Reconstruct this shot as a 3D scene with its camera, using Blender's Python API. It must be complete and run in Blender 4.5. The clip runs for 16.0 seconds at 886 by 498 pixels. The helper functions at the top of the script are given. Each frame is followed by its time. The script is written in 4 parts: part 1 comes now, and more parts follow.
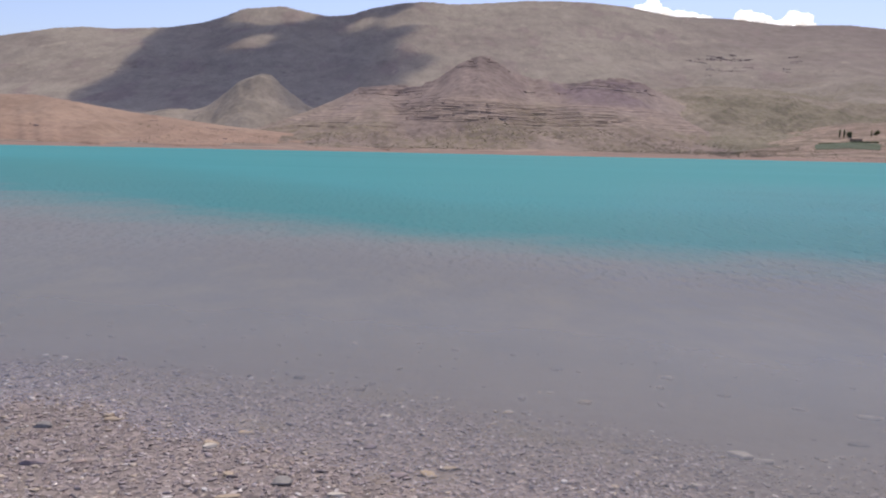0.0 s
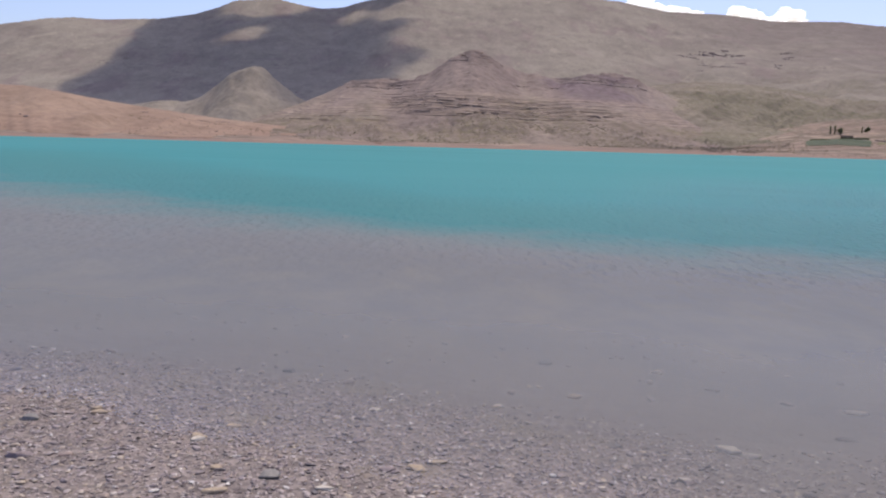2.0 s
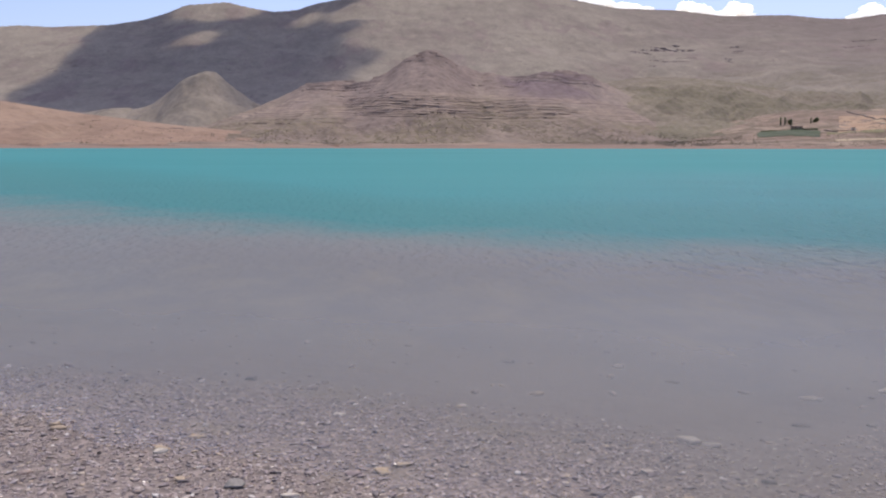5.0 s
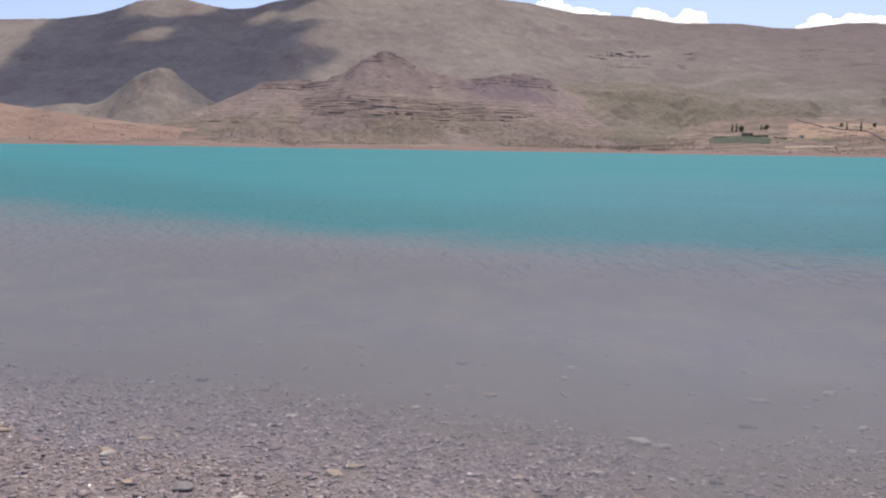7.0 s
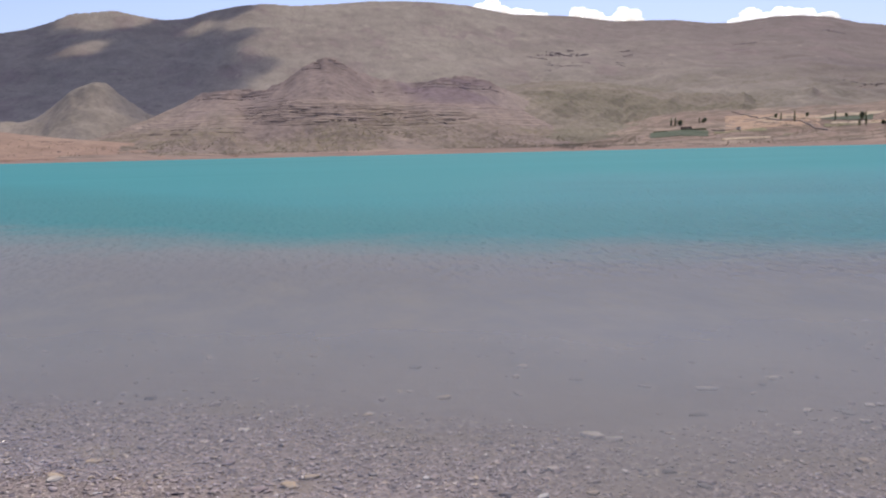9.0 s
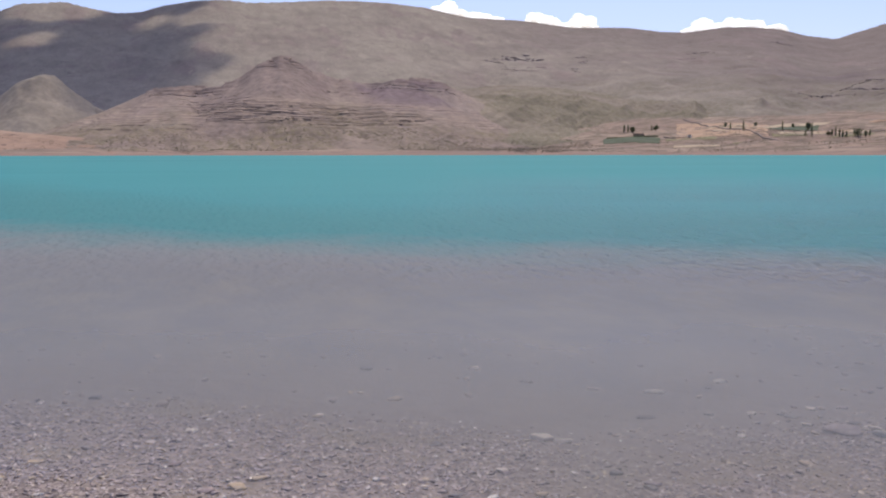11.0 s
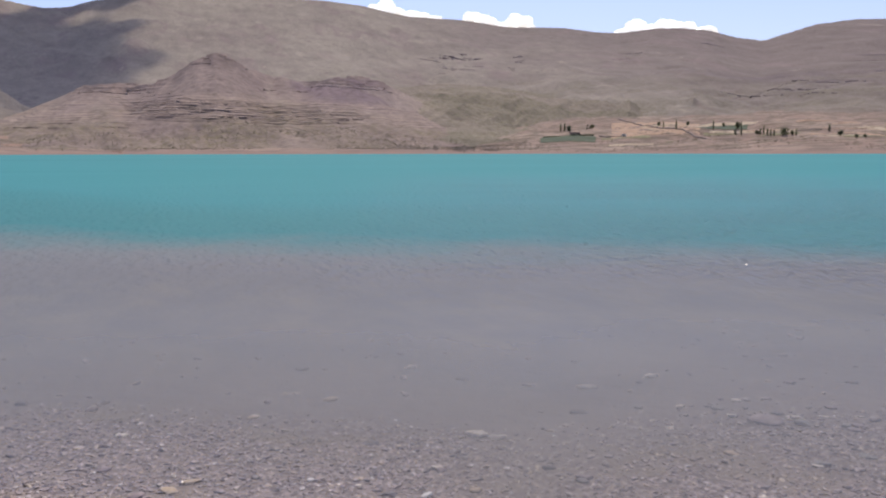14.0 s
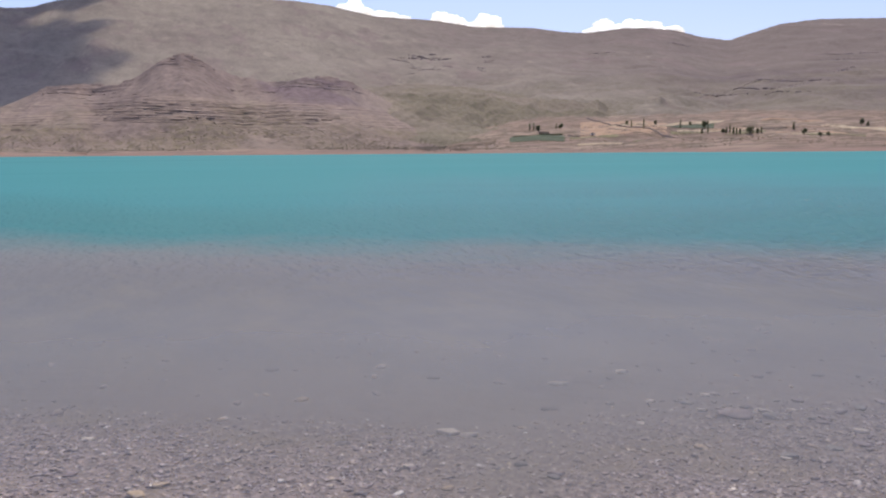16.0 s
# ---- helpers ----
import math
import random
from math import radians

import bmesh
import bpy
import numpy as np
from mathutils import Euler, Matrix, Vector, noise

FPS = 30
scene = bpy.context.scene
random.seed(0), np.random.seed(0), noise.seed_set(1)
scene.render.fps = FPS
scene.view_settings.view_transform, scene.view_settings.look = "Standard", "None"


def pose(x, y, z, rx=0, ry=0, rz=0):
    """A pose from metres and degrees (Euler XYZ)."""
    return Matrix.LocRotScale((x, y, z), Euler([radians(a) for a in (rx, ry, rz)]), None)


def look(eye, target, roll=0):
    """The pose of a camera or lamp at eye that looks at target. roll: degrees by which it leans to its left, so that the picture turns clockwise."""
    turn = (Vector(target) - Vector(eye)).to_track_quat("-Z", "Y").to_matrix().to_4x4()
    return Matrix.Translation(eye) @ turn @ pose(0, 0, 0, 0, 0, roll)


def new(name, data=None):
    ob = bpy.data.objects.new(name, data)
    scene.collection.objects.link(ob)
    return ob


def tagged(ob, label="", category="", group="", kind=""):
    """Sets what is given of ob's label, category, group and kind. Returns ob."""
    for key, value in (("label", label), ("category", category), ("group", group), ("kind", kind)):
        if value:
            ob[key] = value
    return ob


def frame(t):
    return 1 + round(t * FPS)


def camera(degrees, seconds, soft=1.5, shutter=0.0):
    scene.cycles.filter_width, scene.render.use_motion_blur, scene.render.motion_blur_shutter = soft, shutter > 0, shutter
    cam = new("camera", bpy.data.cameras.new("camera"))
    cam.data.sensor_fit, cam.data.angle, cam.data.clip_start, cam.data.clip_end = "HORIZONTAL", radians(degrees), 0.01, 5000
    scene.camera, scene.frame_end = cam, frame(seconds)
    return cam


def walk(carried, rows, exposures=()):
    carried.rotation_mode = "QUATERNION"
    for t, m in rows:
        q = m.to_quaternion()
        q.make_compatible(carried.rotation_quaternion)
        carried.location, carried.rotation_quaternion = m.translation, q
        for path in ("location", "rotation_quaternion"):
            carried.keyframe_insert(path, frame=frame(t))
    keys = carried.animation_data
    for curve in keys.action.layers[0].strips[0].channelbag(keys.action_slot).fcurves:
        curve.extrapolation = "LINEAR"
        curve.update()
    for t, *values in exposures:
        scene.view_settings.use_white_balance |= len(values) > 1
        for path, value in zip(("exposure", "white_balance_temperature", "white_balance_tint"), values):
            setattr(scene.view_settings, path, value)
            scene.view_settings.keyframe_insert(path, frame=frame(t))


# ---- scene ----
# camera: eye 1.65 m over the lake; rows of seconds, x, y, z, pitch, heading, lean
cam = camera(53.98, 16.0, soft=2.2)
PATH = [
    (0.0, 0.000, 0.000, 1.643, -6.457, 0.000, 1.190),
    (0.5, 0.002, 0.004, 1.642, -6.533, 0.099, 1.099),
    (1.0, 0.005, 0.007, 1.641, -6.616, 0.253, 1.266),
    (1.5, 0.008, 0.009, 1.640, -6.706, 0.408, 1.347),
    (2.0, 0.010, 0.011, 1.640, -6.845, 0.568, 1.561),
    (2.5, 0.013, 0.010, 1.640, -6.963, 0.808, 1.394),
    (3.0, 0.015, 0.008, 1.642, -6.991, 1.102, 1.112),
    (5.5, 0.022, -0.012, 1.655, -6.739, 3.869, 0.326),
    (6.0, 0.024, -0.012, 1.656, -6.716, 4.663, 0.889),
    (6.5, 0.027, -0.010, 1.654, -6.704, 5.414, 1.103),
    (7.0, 0.030, -0.007, 1.653, -6.669, 6.068, 0.930),
    (7.5, 0.034, -0.006, 1.652, -6.611, 6.736, 0.586),
    (8.0, 0.039, -0.007, 1.652, -6.515, 7.597, -0.047),
    (8.5, 0.043, -0.010, 1.653, -6.458, 8.524, -0.704),
    (9.0, 0.046, -0.012, 1.654, -6.433, 9.428, -1.278),
    (11.5, 0.047, -0.019, 1.652, -6.344, 13.230, 0.174),
    (12.0, 0.051, -0.025, 1.653, -6.349, 13.957, 0.127),
    (12.5, 0.056, -0.033, 1.655, -6.323, 14.640, 0.352),
    (13.0, 0.062, -0.041, 1.658, -6.359, 15.312, 0.551),
    (13.5, 0.068, -0.047, 1.659, -6.378, 15.920, 0.423),
    (14.0, 0.073, -0.050, 1.658, -6.434, 16.524, -0.075),
    (14.5, 0.076, -0.049, 1.655, -6.461, 17.062, -0.641),
    (15.0, 0.079, -0.046, 1.652, -6.447, 17.618, -0.828),
    (15.5, 0.080, -0.041, 1.648, -6.430, 18.084, -0.607),
    (16.0, 0.082, -0.036, 1.643, -6.444, 18.465, -0.388),
]
walk(cam, [(t, pose(x, y, z, 90 + p, 0, -h) @ pose(0, 0, 0, 0, 0, k)) for t, x, y, z, p, h, k in PATH])

# ---------------------------------------------------------------- light
SUN_EL, SUN_AZ = 62.0, 20.0          # degrees above the horizon, clockwise from +y
world = bpy.data.worlds.new("sky")
scene.world = world
world.use_nodes = True
wn = world.node_tree
wn.nodes.clear()
sky = wn.nodes.new("ShaderNodeTexSky")
sky.sky_type, sky.sun_disc = "NISHITA", False
sky.sun_elevation, sky.sun_rotation = radians(SUN_EL), radians(SUN_AZ)
sky.altitude, sky.air_density, sky.dust_density, sky.ozone_density = 0, 0.95, 1.5, 8.0
bg = wn.nodes.new("ShaderNodeBackground")
bg.inputs["Strength"].default_value = 0.17
out = wn.nodes.new("ShaderNodeOutputWorld")
sky_tint = wn.nodes.new("ShaderNodeMix")            # even lilac tint multiplied onto the sky's colour
sky_tint.data_type, sky_tint.blend_type = "RGBA", "MULTIPLY"
sky_tint.inputs[0].default_value, sky_tint.inputs[7].default_value = 1.0, (1.05, 0.935, 1.03, 1.0)
wn.links.new(sky.outputs[0], sky_tint.inputs[6])
wn.links.new(sky_tint.outputs[2], bg.inputs[0])
wn.links.new(bg.outputs[0], out.inputs[0])

sun_data = bpy.data.lights.new("sun", "SUN")
sun_data.energy, sun_data.angle, sun_data.color = 3.25, radians(0.53), (1.0, 0.93, 0.85)
sun = new("sun", sun_data)
sa, se = radians(SUN_AZ), radians(SUN_EL)
SUN_DIR = Vector((math.sin(sa) * math.cos(se), math.cos(sa) * math.cos(se), math.sin(se)))
sun.matrix_world = look(SUN_DIR * 100, (0, 0, 0))
scene.view_settings.exposure = 0.03
scene.view_settings.use_white_balance = True
scene.view_settings.white_balance_temperature, scene.view_settings.white_balance_tint = 7280, 10.0


# ---------------------------------------------------------------- materials
class Nodes:
    """Short hand for one procedural material."""

    def __init__(self, name):
        self.mat = bpy.data.materials.new(name)
        self.mat.use_nodes = True
        self.t = self.mat.node_tree
        self.t.nodes.clear()
        self.end = self.t.nodes.new("ShaderNodeOutputMaterial")

    def node(self, kind):
        return self.t.nodes.new(kind)

    def put(self, socket, value):
        if isinstance(value, bpy.types.NodeSocket):
            self.t.links.new(value, socket)
        elif value is not None:
            if isinstance(value, tuple) and len(value) == 3 and socket.type == "RGBA":
                value = (*value, 1.0)
            socket.default_value = value

    def place(self, scale=(1, 1, 1), kind="Object"):
        c = self.node("ShaderNodeTexCoord").outputs[kind]
        m = self.node("ShaderNodeMapping")
        m.inputs["Scale"].default_value = scale
        self.t.links.new(c, m.inputs["Vector"])
        return m.outputs[0]

    def noise(self, vec, scale, detail=5.0, rough=0.55, warp=0.0):
        n = self.node("ShaderNodeTexNoise")
        self.put(n.inputs["Vector"], vec)
        n.inputs["Scale"].default_value, n.inputs["Detail"].default_value = scale, detail
        n.inputs["Roughness"].default_value, n.inputs["Distortion"].default_value = rough, warp
        return n.outputs["Fac"]

    def ramp(self, fac, stops):
        r = self.node("ShaderNodeValToRGB")
        e = r.color_ramp.elements
        while len(e) < len(stops):
            e.new(0.5)
        for k, (p, c) in enumerate(stops):
            e[k].position = p
            e[k].color = (c, c, c, 1) if isinstance(c, (int, float)) else (*c, 1)
        self.put(r.inputs[0], fac)
        return r.outputs[0]

    def mix(self, fac, a, b, how="MIX"):
        m = self.node("ShaderNodeMix")
        m.data_type, m.blend_type = "RGBA", how
        self.put(m.inputs[0], fac)
        self.put(m.inputs[6], a)
        self.put(m.inputs[7], b)
        return m.outputs[2]

    def math(self, op, a, b=None, clamp=False):
        m = self.node("ShaderNodeMath")
        m.operation, m.use_clamp = op, clamp
        self.put(m.inputs[0], a)
        self.put(m.inputs[1], b)
        return m.outputs[0]

    def xyz(self, vec):
        s = self.node("ShaderNodeSeparateXYZ")
        self.put(s.inputs[0], vec)
        return s.outputs

    def step(self, value, low, high):
        m = self.node("ShaderNodeMapRange")
        m.interpolation_type = "SMOOTHSTEP"
        self.put(m.inputs[0], value)
        m.inputs[1].default_value, m.inputs[2].default_value = low, high
        return m.outputs[0]

    def bump(self, height, strength, distance, normal=None):
        b = self.node("ShaderNodeBump")
        b.inputs["Strength"].default_value, b.inputs["Distance"].default_value = strength, distance
        self.put(b.inputs["Height"], height)
        if normal:
            self.put(b.inputs["Normal"], normal)
        return b.outputs[0]

    def solid(self, colour, rough=0.9, normal=None, metal=0.0, spec=0.3):
        p = self.node("ShaderNodeBsdfPrincipled")
        self.put(p.inputs["Base Color"], colour)
        self.put(p.inputs["Roughness"], rough)
        p.inputs["Metallic"].default_value = metal
        p.inputs["Specular IOR Level"].default_value = spec
        if normal:
            self.put(p.inputs["Normal"], normal)
        self.t.links.new(p.outputs[0], self.end.inputs[0])
        return self.mat


def land(name, soils, strata=None, scrub=None, stain=None, massif=None, violet=None, band=None, grain=0.10, relief=2.0, dots=0.4, bluff=None):
    """Dry upland: soils = colours for the broad mottling; strata = (metres, colour, amount, contrast);
    scrub = (colour, amount, low z, high z); stain = (colour, amount)."""
    n = Nodes(name)
    v = n.place()
    x, y, z = n.xyz(v)
    broad = n.noise(v, 0.0045, 6, 0.55, 0.6)
    k = len(soils) - 1
    col = n.ramp(broad, [(0.30 + 0.40 * i / k, c) for i, c in enumerate(soils)])
    down = n.place((1, 0.33, 0.7))          # wash runs down the slopes
    wash = n.noise(down, 0.018, 6, 0.62, 0.6)
    col = n.mix(n.step(wash, 0.45, 0.75), col, n.mix(0.5, col, soils[-1]))
    if massif:
        side = n.step(n.math("ADD", x, n.math("MULTIPLY", n.noise(v, 0.004, 4), 500.0)), 750.0, 1500.0)
        col = n.mix(n.math("MULTIPLY", side, 0.92), col, massif)
    if violet:
        tier = n.math("ADD", z, n.math("MULTIPLY", n.noise(v, 0.006, 4), 50.0))
        tier = n.math("MULTIPLY", n.step(tier, violet[1], violet[1] + 25.0), n.math("SUBTRACT", 1.0, n.step(tier, violet[2], violet[2] + 60.0)))
        tier = n.math("MULTIPLY", tier, n.math("MULTIPLY", side, n.step(n.noise(n.place((0.4, 0.4, 3)), 0.012, 5, 0.6), 0.40, 0.58)))
        col = n.mix(n.math("MULTIPLY", tier, 0.8), col, violet[0])
    if bluff:
        bx = n.math("ADD", x, n.math("MULTIPLY", n.math("SUBTRACT", n.noise(v, 0.02, 4), 0.5), 60.0))
        bz = n.math("ADD", z, n.math("MULTIPLY", n.math("SUBTRACT", n.noise(v, 0.03, 4), 0.5), 24.0))
        face = n.math("MULTIPLY", n.step(bx, bluff[1] - 12, bluff[1] + 12), n.math("SUBTRACT", 1.0, n.step(bx, bluff[2] - 20, bluff[2] + 20)))
        face = n.math("MULTIPLY", face, n.math("MULTIPLY", n.step(bz, bluff[3] - 8, bluff[3] + 8), n.math("SUBTRACT", 1.0, n.step(bz, bluff[4] - 4, bluff[4] + 6))))
        col = n.mix(n.math("MULTIPLY", face, 0.75), col, bluff[0])
    if stain:
        col = n.mix(n.math("MULTIPLY", n.step(n.noise(down, 0.012, 5, 0.6, 0.8), 0.52, 0.66), stain[1]), col, stain[0])
    if strata:
        period, dark, amount, low = strata
        sway = n.math("MULTIPLY", n.math("SUBTRACT", n.noise(v, 0.012, 4, 0.55), 0.5), 10.0)
        level = n.math("ADD", n.math("ADD", z, n.math("MULTIPLY", x, 0.02)), sway)
        bed = n.node("ShaderNodeTexNoise")
        bed.noise_dimensions = "1D"
        bed.inputs["Scale"].default_value, bed.inputs["Detail"].default_value = 1.0 / period, 4.0
        n.put(bed.inputs["W"], level)
        lines = n.step(bed.outputs["Fac"], low, low + 0.12)
        patch = n.step(n.noise(v, 0.016, 4, 0.6), 0.40, 0.62)
        if band:
            # thin hard beds, one above the other, with paler rock between
            inner = n.math("MULTIPLY", n.step(level, band[0] - 2.0, band[0] + 2.0), n.math("SUBTRACT", 1.0, n.step(level, band[1] - 3.0, band[1] + 3.0)))
            inner = n.math("MULTIPLY", inner, n.step(n.noise(n.place((1, 1, 0.5)), 0.018, 4, 0.6), 0.36, 0.48))
            # these dark and pale tones also paint overhang shade and sunlit faces
            saw = n.math("FRACT", n.math("ADD", n.math("DIVIDE", level, 2.3), n.math("MULTIPLY", bed.outputs["Fac"], 1.2)))
            rule = n.math("MULTIPLY", n.step(saw, 0.48, 0.60), n.math("SUBTRACT", 1.0, n.step(saw, 0.90, 0.99)))
            col = n.mix(n.math("MULTIPLY", n.math("MULTIPLY", n.math("SUBTRACT", 1.0, rule), inner), 0.8), col, n.mix(1.0, soils[-1], (1.16, 1.12, 1.10), "MULTIPLY"))
            lines = n.mix(inner, n.math("MULTIPLY", lines, 0.4), rule)
            patch = n.math("MAXIMUM", patch, inner)
        col = n.mix(n.math("MULTIPLY", n.math("MULTIPLY", lines, patch), amount), col, dark)
    if scrub:
        green, amount, z0, z1, x0, x1 = scrub
        zone = n.math("SUBTRACT", 1.0, n.step(n.math("ADD", z, n.math("MULTIPLY", n.noise(v, 0.012, 4), 60.0)), z0, z1))
        zone = n.math("MULTIPLY", zone, n.step(n.math("ADD", x, n.math("MULTIPLY", n.noise(v, 0.006, 4), 260.0)), x0, x1))
        zone = n.math("MULTIPLY", zone, n.ramp(n.noise(v, 0.008, 5, 0.6, 0.7), [(0.36, 0.15), (0.56, 1.0)]))
        tuft = n.step(n.noise(v, 0.22, 3, 0.7), 0.50, 0.62)
        cover = n.math("MULTIPLY", zone, n.math("ADD", n.math("MULTIPLY", tuft, 0.55), 0.35))
        col = n.mix(n.math("MULTIPLY", cover, amount), col, green)
    crag = n.math("MULTIPLY", n.step(n.noise(v, 0.009, 4, 0.55, 0.5), 0.50, 0.66), n.step(n.noise(n.place((1, 1, 2.5)), 0.07, 5, 0.65, 0.6), 0.55, 0.66))
    col = n.mix(n.math("MULTIPLY", crag, 0.75), col, n.mix(1.0, soils[0], (0.58, 0.54, 0.58), "MULTIPLY"))
    rubble = n.noise(down, 0.036, 7, 0.68, 0.3)
    col = n.mix(1.0, col, n.ramp(rubble, [(0.30, 0.82), (0.46, 0.97), (0.54, 1.02), (0.70, 1.18)]), "MULTIPLY")
    scree = n.math("MULTIPLY", n.step(n.noise(down, 0.016, 5, 0.66, 0.4), 0.64, 0.70), 0.5)
    col = n.mix(scree, col, n.mix(1.0, soils[-1], (1.28, 1.25, 1.22), "MULTIPLY"))
    bush = n.step(n.noise(v, 0.24, 2, 0.6), 0.63, 0.70)
    col = n.mix(n.math("MULTIPLY", bush, dots), col, n.mix(1.0, soils[0], (0.50, 0.52, 0.42), "MULTIPLY"))
    fine = n.noise(v, 0.16, 6, 0.7)
    col = n.mix(1.0, col, n.ramp(fine, [(0.25, 1 - 2.4 * grain), (0.75, 1 + 2.0 * grain)]), "MULTIPLY")
    normal = n.bump(n.noise(v, 0.03, 5, 0.55), 0.22, relief * 1.3)
    normal = n.bump(n.noise(v, 0.16, 3, 0.5), 0.2, relief * 0.35, normal)
    return n.solid(col, 0.95, normal, spec=0.1)


MAT_MOUNTAIN = land("dry_mountain_slope", [(0.211, 0.178, 0.155), (0.253, 0.221, 0.186), (0.283, 0.249, 0.206)],
                    strata=(22.0, (0.158, 0.125, 0.125), 0.16, 0.56), scrub=((0.140, 0.126, 0.080), 0.80, 110, 230, 150, 650),
                    stain=((0.219, 0.172, 0.160), 0.7), massif=(0.182, 0.150, 0.136), violet=((0.140, 0.111, 0.122), 45, 150), relief=3.0)
MAT_LAYERED = land("layered_red_rock", [(0.193, 0.147, 0.135), (0.237, 0.185, 0.163), (0.276, 0.222, 0.190)],
                   strata=(2.6, (0.132, 0.098, 0.096), 0.52, 0.53), scrub=((0.171, 0.150, 0.079), 0.8, 44, 84, -900, -700),
                   stain=((0.298, 0.246, 0.202), 0.5), band=(23, 46), relief=1.6, grain=0.16, bluff=((0.172, 0.129, 0.141), 112, 215, 38, 76))
MAT_OLIVE = land("olive_scrub_slope", [(0.187, 0.155, 0.128), (0.223, 0.187, 0.151), (0.267, 0.227, 0.179)],
                 strata=(11.0, (0.138, 0.107, 0.095), 0.3, 0.57), scrub=((0.130, 0.123, 0.072), 1.0, 90, 230, -900, -800),
                 stain=((0.288, 0.241, 0.184), 0.5), relief=3.4, dots=0.8, grain=0.15)
MAT_RED = land("red_earth", [(0.241, 0.160, 0.121), (0.279, 0.191, 0.144), (0.316, 0.228, 0.171)],
               strata=(5.0, (0.186, 0.116, 0.092), 0.35, 0.55), stain=((0.320, 0.244, 0.180), 0.45), relief=0.8)
MAT_KNOLL = land("pale_scrubby_knoll", [(0.225, 0.192, 0.166), (0.262, 0.226, 0.192), (0.300, 0.262, 0.216)],
                 scrub=((0.190, 0.176, 0.122), 0.45, 170, 220, -900, -800), stain=((0.325, 0.285, 0.240), 0.5), relief=2.2)


def make_ground():
    n = Nodes("shore_ground")
    v = n.place()
    x, y, z = n.xyz(v)
    far = n.math("SQRT", n.math("ADD", n.math("MULTIPLY", x, x), n.math("MULTIPLY", y, y)))
    # gravel bed of the near shore; dark grit also paints shade between pebbles
    cell = n.node("ShaderNodeTexVoronoi")
    cell.inputs["Scale"].default_value = 34.0
    n.put(cell.inputs["Vector"], v)
    grit = n.mix(n.ramp(cell.outputs["Color"], [(0.2, 0.0), (0.8, 1.0)]), (0.125, 0.105, 0.098), (0.280, 0.235, 0.216))
    grit = n.mix(n.step(n.noise(v, 1.1, 5), 0.48, 0.72), grit, (0.235, 0.200, 0.188))
    grit = n.mix(n.math("MULTIPLY", n.step(n.noise(v, 1.1, 5, 0.6), 0.50, 0.66), 0.45), grit, (0.190, 0.156, 0.104))
    # far bank: pink beach, then tan plain with scrub
    soil = n.ramp(n.noise(v, 0.012, 6, 0.6, 0.6), [(0.34, (0.195, 0.138, 0.108)), (0.5, (0.255, 0.182, 0.140)), (0.68, (0.315, 0.245, 0.185))])
    tuft = n.step(n.noise(v, 0.10, 5, 0.7), 0.50, 0.62)
    scrub = n.math("MULTIPLY", tuft, n.step(z, 1.2, 4.0))
    soil = n.mix(n.math("MULTIPLY", scrub, 0.8), soil, (0.128, 0.106, 0.068))
    pale = n.step(n.noise(n.place((0.2, 1, 4)), 0.16, 4, 0.6), 0.56, 0.64)
    soil = n.mix(n.math("MULTIPLY", pale, 0.5), soil, (0.355, 0.270, 0.200))
    streak = n.step(n.noise(n.place((0.25, 1, 4)), 0.11, 5, 0.6), 0.47, 0.58)
    soil = n.mix(n.math("MULTIPLY", streak, 0.8), soil, (0.128, 0.098, 0.072))
    beach = n.mix(n.noise(v, 0.2, 4), (0.215, 0.140, 0.112), (0.285, 0.198, 0.158))
    soil = n.mix(n.step(z, 0.6, 2.2), beach, soil)
    silt = n.mix(n.noise(v, 0.3, 4), (0.20, 0.180, 0.172), (0.24, 0.220, 0.210))
    col = n.mix(n.step(z, -0.07, -0.16), grit, silt)
    col = n.mix(n.step(far, 300.0, 320.0), col, soil)
    normal = n.bump(cell.outputs["Distance"], 0.4, 0.012)
    normal = n.bump(n.noise(v, 0.12, 6, 0.65), 0.35, 1.2, normal)
    return n.solid(col, 0.9, normal, spec=0.2)


MAT_GROUND = make_ground()


def make_pebble(name, per_object):
    n = Nodes(name)
    v = n.place()
    if per_object:
        rnd = n.node("ShaderNodeObjectInfo").outputs["Random"]
    else:
        rnd = n.node("ShaderNodeNewGeometry").outputs["Random Per Island"]
    tone = n.ramp(rnd, [(0.0, (0.105, 0.088, 0.088)), (0.20, (0.209, 0.169, 0.165)), (0.40, (0.330, 0.273, 0.257)),
                        (0.56, (0.248, 0.194, 0.185)), (0.72, (0.402, 0.343, 0.317)), (0.84, (0.396, 0.319, 0.233)),
                        (0.92, (0.275, 0.200, 0.176)), (1.0, (0.616, 0.583, 0.544))])
    algae = n.math("MULTIPLY", n.step(n.noise(n.place(kind="Object"), 1.1, 5, 0.6), 0.50, 0.66), 0.45)
    tone = n.mix(algae, tone, (0.240, 0.196, 0.128))
    vein = n.noise(v, 40.0, 5, 0.65)
    tone = n.mix(1.0, tone, n.ramp(vein, [(0.3, 0.78), (0.72, 1.2)]), "MULTIPLY")
    film = n.ramp(n.noise(v, 9.0, 4), [(0.35, 0.26), (0.65, 0.62)])
    return n.solid(tone, film, n.bump(vein, 0.35, 0.004), spec=0.5)


MAT_PEBBLE = make_pebble("pebble", False)
MAT_STONE = make_pebble("stone", True)


